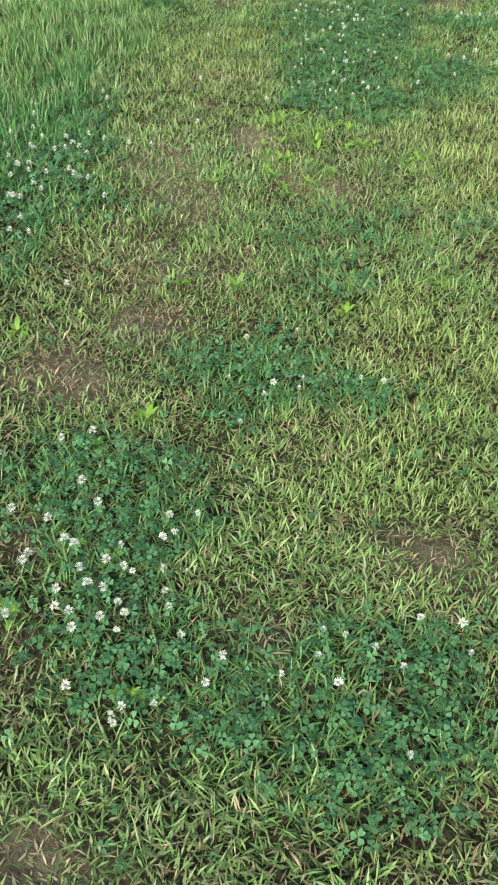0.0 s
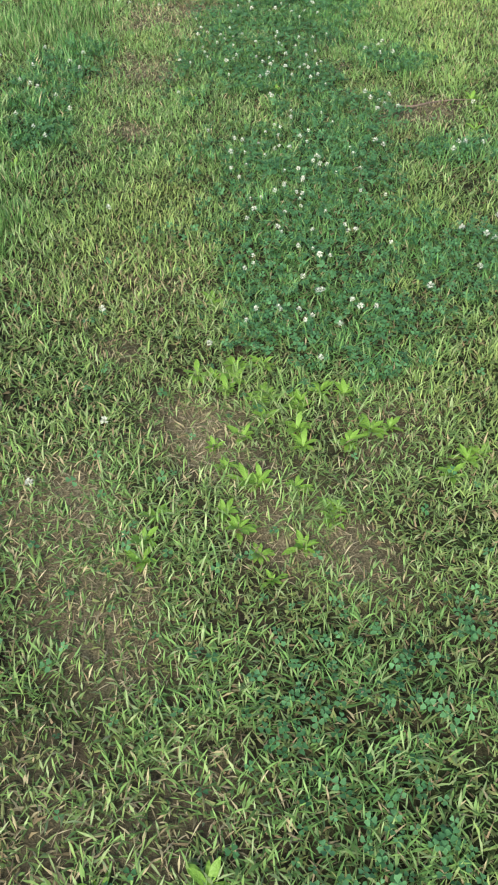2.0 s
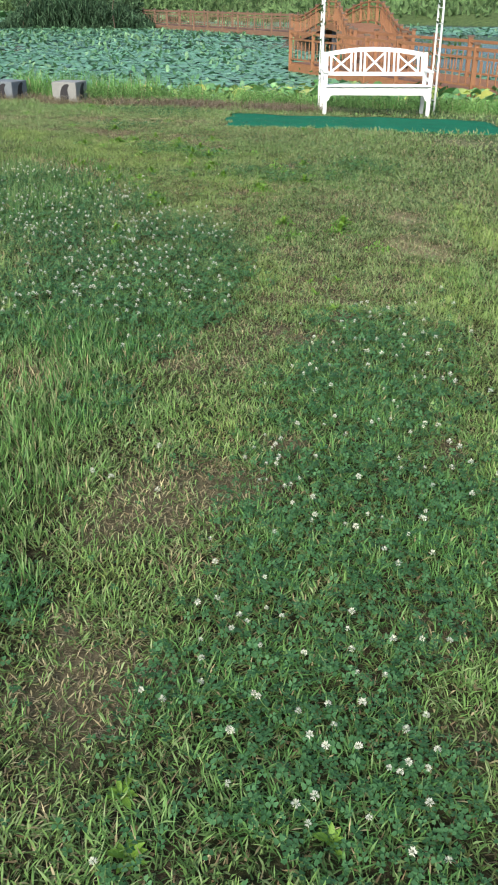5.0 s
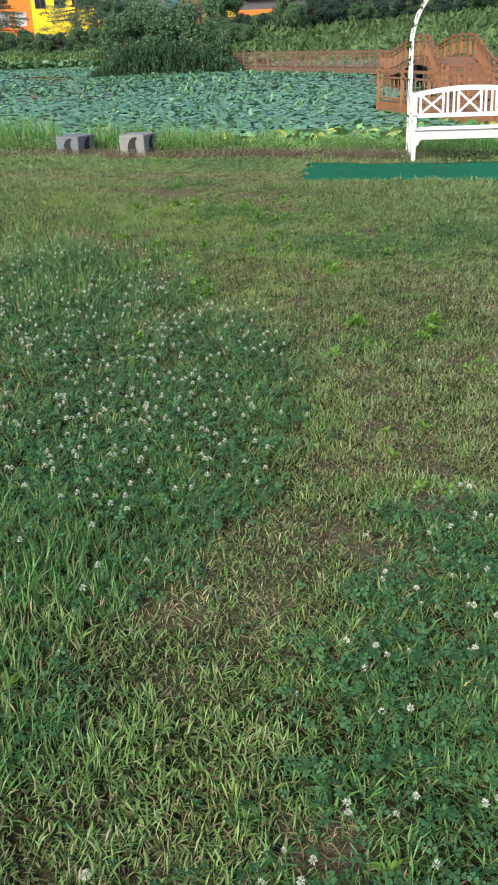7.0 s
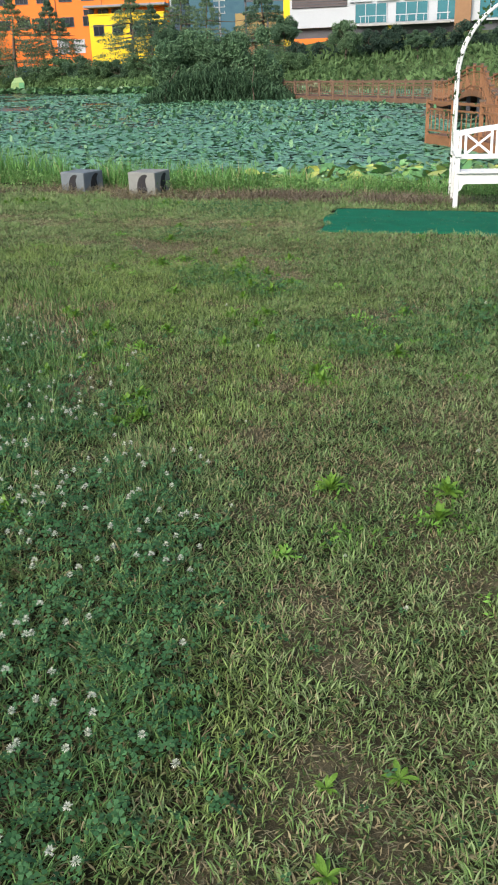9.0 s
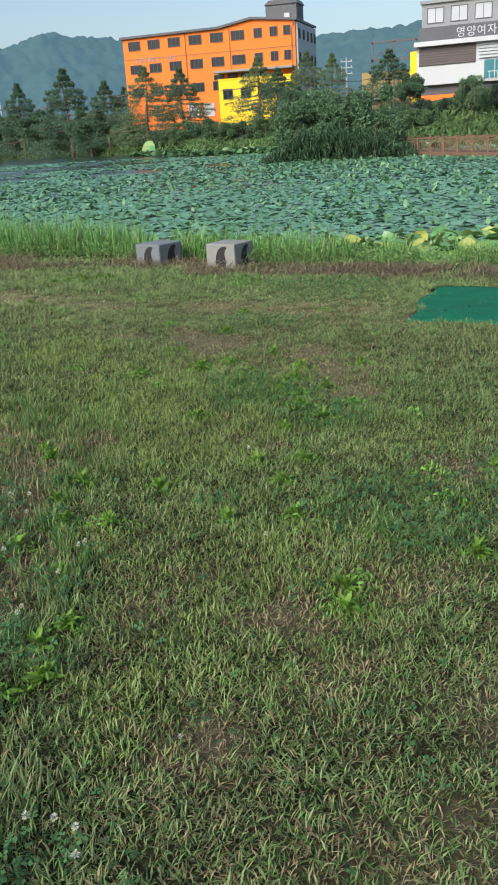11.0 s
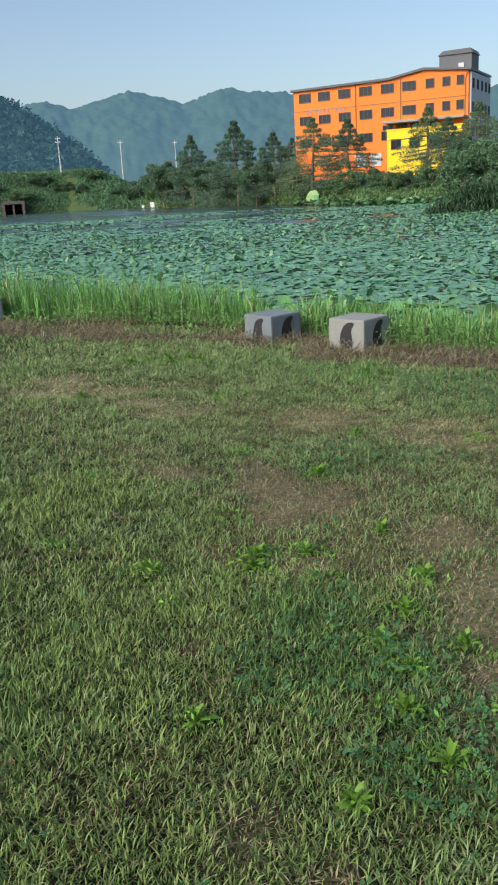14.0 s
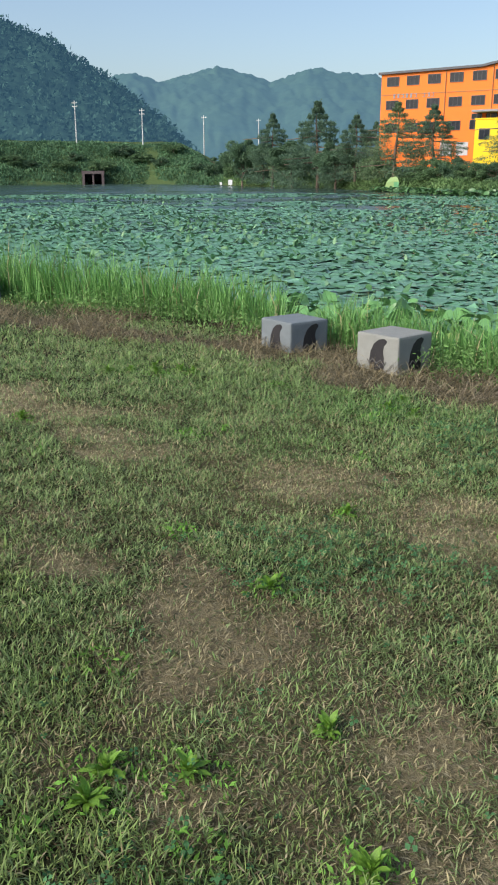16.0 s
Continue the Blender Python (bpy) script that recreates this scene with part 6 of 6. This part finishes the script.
# ---- weeds and flowers on the lawn ----
def weed_leaf_mesh(length, width, seed):
    r = random.Random(seed)
    bm = bmesh.new()
    rows = []
    for k in range(6):
        q = k / 5
        w = width * (0.25, 0.45, 0.8, 1.0, 0.8, 0.12)[k]
        z = length * (0.55 * q - 0.5 * q * q)
        rows.append([bm.verts.new((length * q * 0.93, s * w / 2, z + abs(s) * width * 0.12 + r.uniform(-1, 1) * 0.002)) for s in (-1, 0, 1)])
    for a, b in zip(rows, rows[1:]):
        for j in range(2):
            bm.faces.new((a[j], a[j + 1], b[j + 1], b[j]))
    me = bpy.data.meshes.new("leaf")
    bm.to_mesh(me); bm.free()
    me.polygons.foreach_set("use_smooth", [True] * len(me.polygons))
    me.materials.append(M_WEED)
    return me


LEAVES = [weed_leaf_mesh(0.075, 0.022, k) for k in range(3)] + [weed_leaf_mesh(0.06, 0.015, k + 5) for k in range(2)]


def weed(x, y, size, seed):
    r = random.Random(seed)
    b = thing("broadleaf_weed", pose(x, y, float(land_z(x, y)) + (0.0 if y < 7 else 0.008), 0, 0, r.uniform(0, 360)), "bright green broad-leaved weed rosette in the lawn", "weed", "weeds in the lawn")
    n = r.randint(11, 15) if y < 9 else r.randint(22, 30)
    for k in range(n):
        o = new("leaf", LEAVES[r.randrange(5)])
        o.parent = b
        s = size * r.uniform(0.55, 1.1)
        o.matrix_basis = pose(0, 0, 0.002, 0, 0, 360 * k / n + r.uniform(-18, 18)) @ pose(0, 0, 0, 0, -r.uniform(-5, 45 if y < 9 else 70), 0) @ Matrix.Scale(s, 4)


for k, (wx, wy) in enumerate(WEEDS):
    weed(wx, wy, 0.62 if wy < 9 else 0.88, k)
    if 2.5 < wy < 3.3:      # these grow in small colonies
        for j in range(2):
            weed(wx + 0.07 * math.sin(k * 2.3 + j * 2.9), wy + 0.07 * math.cos(k * 1.7 + j * 2.6), 0.5 + 0.08 * j, 300 + 3 * k + j)


def flower_head(seed):
    """A white clover head: a ball of narrow petals, the lowest drooping."""
    r = np.random.default_rng(seed)
    n = 46
    q = r.random(n)
    el = 1.45 - 2.0 * q
    t = r.uniform(0, math.tau, n)
    d = np.stack([np.cos(el) * np.cos(t), np.cos(el) * np.sin(t), np.sin(el)], 1)
    s = np.cross(d, (0, 0, 1.0)) + 1e-6; s /= np.linalg.norm(s, axis=1)[:, None]
    L = 0.0115 * r.uniform(0.75, 1.2, n)[:, None]
    c = d * 0.002
    V = np.empty((n, 4, 3))
    V[:, 0], V[:, 1], V[:, 2], V[:, 3] = c, c + d * L * 0.75 + s * 0.0013, c + d * L, c + d * L * 0.75 - s * 0.0013
    f = np.arange(n * 4).reshape(-1, 4)
    return V.reshape(-1, 3), f


HEADS = []
for k in range(4):
    hv, hf = flower_head(k)
    me = bpy.data.meshes.new("clover_flower")
    me.from_pydata(hv.tolist(), [], hf.tolist())
    me.materials.append(M_FLOWER)
    HEADS.append(me)
_bm = bm_tube([(0, 0, -0.075), (0.004, 0.002, -0.035), (0, 0, 0)], 0.0011, 4)
STEM = bpy.data.meshes.new("stem"); _bm.to_mesh(STEM); _bm.free(); STEM.materials.append(M_STEM)


def clover_and_flowers():
    for name, y0, y1, n, simple in (("clover_patch", 0.25, 6.5, 95000, False), ("clover_patch_far", 6.5, 17, 145000, True)):
        x, y = rng.uniform(-2.2, 1.8, n), rng.uniform(y0, y1, n)
        k = rng.random(n) < clover_cover(x, y) * np.interp(y, [10, 12], [1, 0.7]) * np.clip(0.3 + 1.1 * vnoise(x, y, 9, 44), 0.3, 1)
        x, y = x[k], y[k]
        # a few strays everywhere
        x, y = np.append(x, rng.uniform(-1.6, 1.6, 1500)), np.append(y, rng.uniform(y0, y1, 1500))
        m = len(x)
        lift = rng.uniform(0.014, 0.07 if simple else 0.05, m) * (0.7 + 0.6 * vnoise(x, y, 6, 3))
        mixk = rng.random((m, 1))
        col = np.array((0.042, 0.125, 0.045)) * (1 - mixk) + np.array((0.1, 0.235, 0.095)) * mixk
        col = col * np.interp(y, [3.0, 5.5], [1.05, 0.88])[:, None]
        clover_leaves(name, x, y, land_z(x, y) + lift, rng.uniform(0.007, 0.0125, m) * (1.3 if simple else 1.0), col, "dark bluish green clover leaves matted in the lawn", simple)
    # flower heads
    n = 15000
    x, y = rng.uniform(-2.2, 1.8, n), rng.uniform(0.4, 15, n)
    c = mask(x, y, CLOVER, 0.5, 1.1)
    big = np.clip((vnoise(x, y, 2.4, 21) - 0.2) * 2.5, 0.3, 1) * np.interp(y, [0, 2.4, 4.5, 6, 8.2, 11], [1.0, 0.9, 0.6, 0.5, 0.62, 0.6])
    k = rng.random(n) < (c * big * 0.9 + 0.008) * np.interp(y, [9.6, 11, 12], [1, 0.9, 0.1])
    x, y = x[k], y[k]
    z = land_z(x, y) + rng.uniform(0.045, 0.085, len(x)) + 0.025 * (y > 6.5)
    d = np.abs(x - np.interp(y, [0, 4, 8, 12], [0, 0.3, 0.7, 0])) + np.clip(y - 10, 0, 9)
    order = np.argsort(d)
    rr = random.Random(8)
    for i in order[:280]:
        o = new("clover_flower", HEADS[rr.randrange(4)])
        o.matrix_world = Matrix.Translation((x[i], y[i], z[i])) @ pose(0, 0, 0, rr.uniform(-25, 25), rr.uniform(-25, 25), rr.uniform(0, 360)) @ Matrix.Scale(rr.uniform(0.45, 0.68), 4)
        tagged(o, "small white clover flower head on a thin stem", "flower", "clover flowers in the lawn")
        s = new("stem", STEM)
        s.parent = o
    rest = order[280:]
    V, F = [], []
    for q, i in enumerate(rest):
        hv, hf = flower_head(q % 6)
        V.append(hv * 0.72 + np.array((x[i], y[i], z[i]))); F.append(hf + q * len(hv))
    if V:
        o = np_mesh("clover_flowers", np.concatenate(V), [np.concatenate(F)], M_FLOWER)
        tagged(o, "white clover flower heads scattered over the lawn", "flowers", kind="stuff")


clover_and_flowers()


# ---- the lawn itself ----
def path_x(y):
    return np.interp(y, [0, 2, 5, 8, 11, 14, 17], [0.0, 0.1, 0.35, 0.6, -0.1, -1.2, -2.2])


def near_share(x, y):
    t = np.clip((np.abs(x - path_x(y)) - 0.35 - 0.03 * y) / (1.1 + 0.1 * y), 0, 1)
    far = np.clip((np.abs(x - path_x(y)) - 1.4 - 0.12 * y) / 0.5, 0, 1)
    fade = np.clip((y - 15.5) / 2.5, 0, 1)
    return (1 - 0.78 * np.maximum(t ** 0.7, fade)) * (1 - far) * off_mat(x, y), 1 + 0.85 * np.maximum(t, fade)


def far_share(x, y):
    far = np.clip((np.abs(x - path_x(y)) - 1.4 - 0.12 * y) / 0.5, 0, 1)
    return far * off_mat(x, y), np.ones(len(x))


make_lawn("lawn_grass", (-6.5, 0.2, 4.6, 18.4), 18000, 0.030, "short green and yellowish lawn grass with dry blades", near_share, 0.125)
make_lawn("lawn_grass_far", (-13.0, 3.0, 8.0, 18.6), 620, 0.062, "green lawn grass towards the bank", far_share, 0.24)
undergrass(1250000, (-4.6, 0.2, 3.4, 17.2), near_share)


def clumps():
    """Small bright tufts of broad-leaved growth in the worn turf."""
    k = 70
    cx, cy = rng.uniform(-4.2, 1.4, k), rng.uniform(8.8, 17.2, k)
    keep = (np.abs(cx - path_x(cy)) < 0.5 + 0.13 * cy) & off_mat(cx - 0.15, cy) & off_mat(cx + 0.15, cy + 0.15)
    w = np.array([p for p in WEEDS if p[1] > 8.5])
    cx, cy = np.concatenate([cx[keep], w[:, 0]]), np.concatenate([cy[keep], w[:, 1]])
    rad = rng.uniform(0.03, 0.1, len(cx))
    i = np.repeat(np.arange(len(cx)), (rad * 1300).astype(int))
    t, q = rng.uniform(0, math.tau, len(i)), np.sqrt(rng.random(len(i)))
    x, y = cx[i] + rad[i] * q * np.cos(t) * 1.3, cy[i] + rad[i] * q * np.sin(t)
    z = land_z(x, y) + rng.uniform(0.005, 0.06, len(i)) * (1.1 - q)
    c = np.array((0.16, 0.34, 0.06)) * rng.uniform(0.7, 1.2, len(cx))[i][:, None]
    o = leaf_cards("low_weeds", np.stack([x, y, z], 1), 0.011, c, M_LEAF, None, 0.3, 0.34, up=(0, 0, 0.5))
    tagged(o, "small bright green weed tufts in worn turf", "weeds", kind="stuff")


clumps()


def litter():
    """Dry clippings lying flat where the turf is worn through."""
    n = 520000
    x, y = rng.uniform(-4.0, 1.8, n), rng.uniform(0.2, 16.5, n)
    k = rng.random(n) < np.clip(bare_ground(x, y, 1.0, 1.15) + 0.5 * sandy_ground(x, y) + 0.06, 0, 1) * 0.85
    x, y = x[k], y[k]
    m = len(x)
    q = rng.random((m, 1)) ** 1.4
    c = (np.array((0.16, 0.12, 0.068)) * (1 - q) + np.array((0.5, 0.44, 0.27)) * q) * rng.uniform(0.55, 1.15, (m, 1))
    o = blades("dry_clippings", x, y, land_z(x, y) + rng.uniform(0.002, 0.012, m), rng.uniform(0.012, 0.042, m), rng.uniform(0.0016, 0.0032, m) * (1 + np.clip(y - 9, 0, 7) / 7), np.clip(rng.normal(1.42, 0.14, m), 0.9, 1.57), c, M_BLADE, 0.1, folded=True)
    tagged(o, "dry tan clippings lying on worn soil", "dead grass", kind="stuff")


litter()


def twig(x, y, yaw, length):
    z = float(land_z(x, y))
    pts = [(length * (k / 6 - 0.5), 0.02 * math.sin(k * 1.9), 0.02 + 0.006 * math.cos(k * 2.3)) for k in range(7)]
    bm = bm_tube(pts, [0.003, 0.0034, 0.003, 0.0028, 0.0024, 0.002, 0.0012], 5)
    bm_tube([pts[3], (pts[3][0] + 0.05, 0.045, 0.025)], [0.002, 0.001], 5, bm)
    o = part("twig", bm, M_BARK)
    o.matrix_world = pose(x, y, z, 0, 0, yaw)
    tagged(o, "thin dry brown twig lying on the grass", "twig", "twigs on the lawn")


twig(0.98, 4.67, 5, 0.34)
twig(-1.95, 13.4, -20, 0.2)
twig(0.35, 13.6, 40, 0.22)
twig(1.3, 6.4, 15, 0.3)
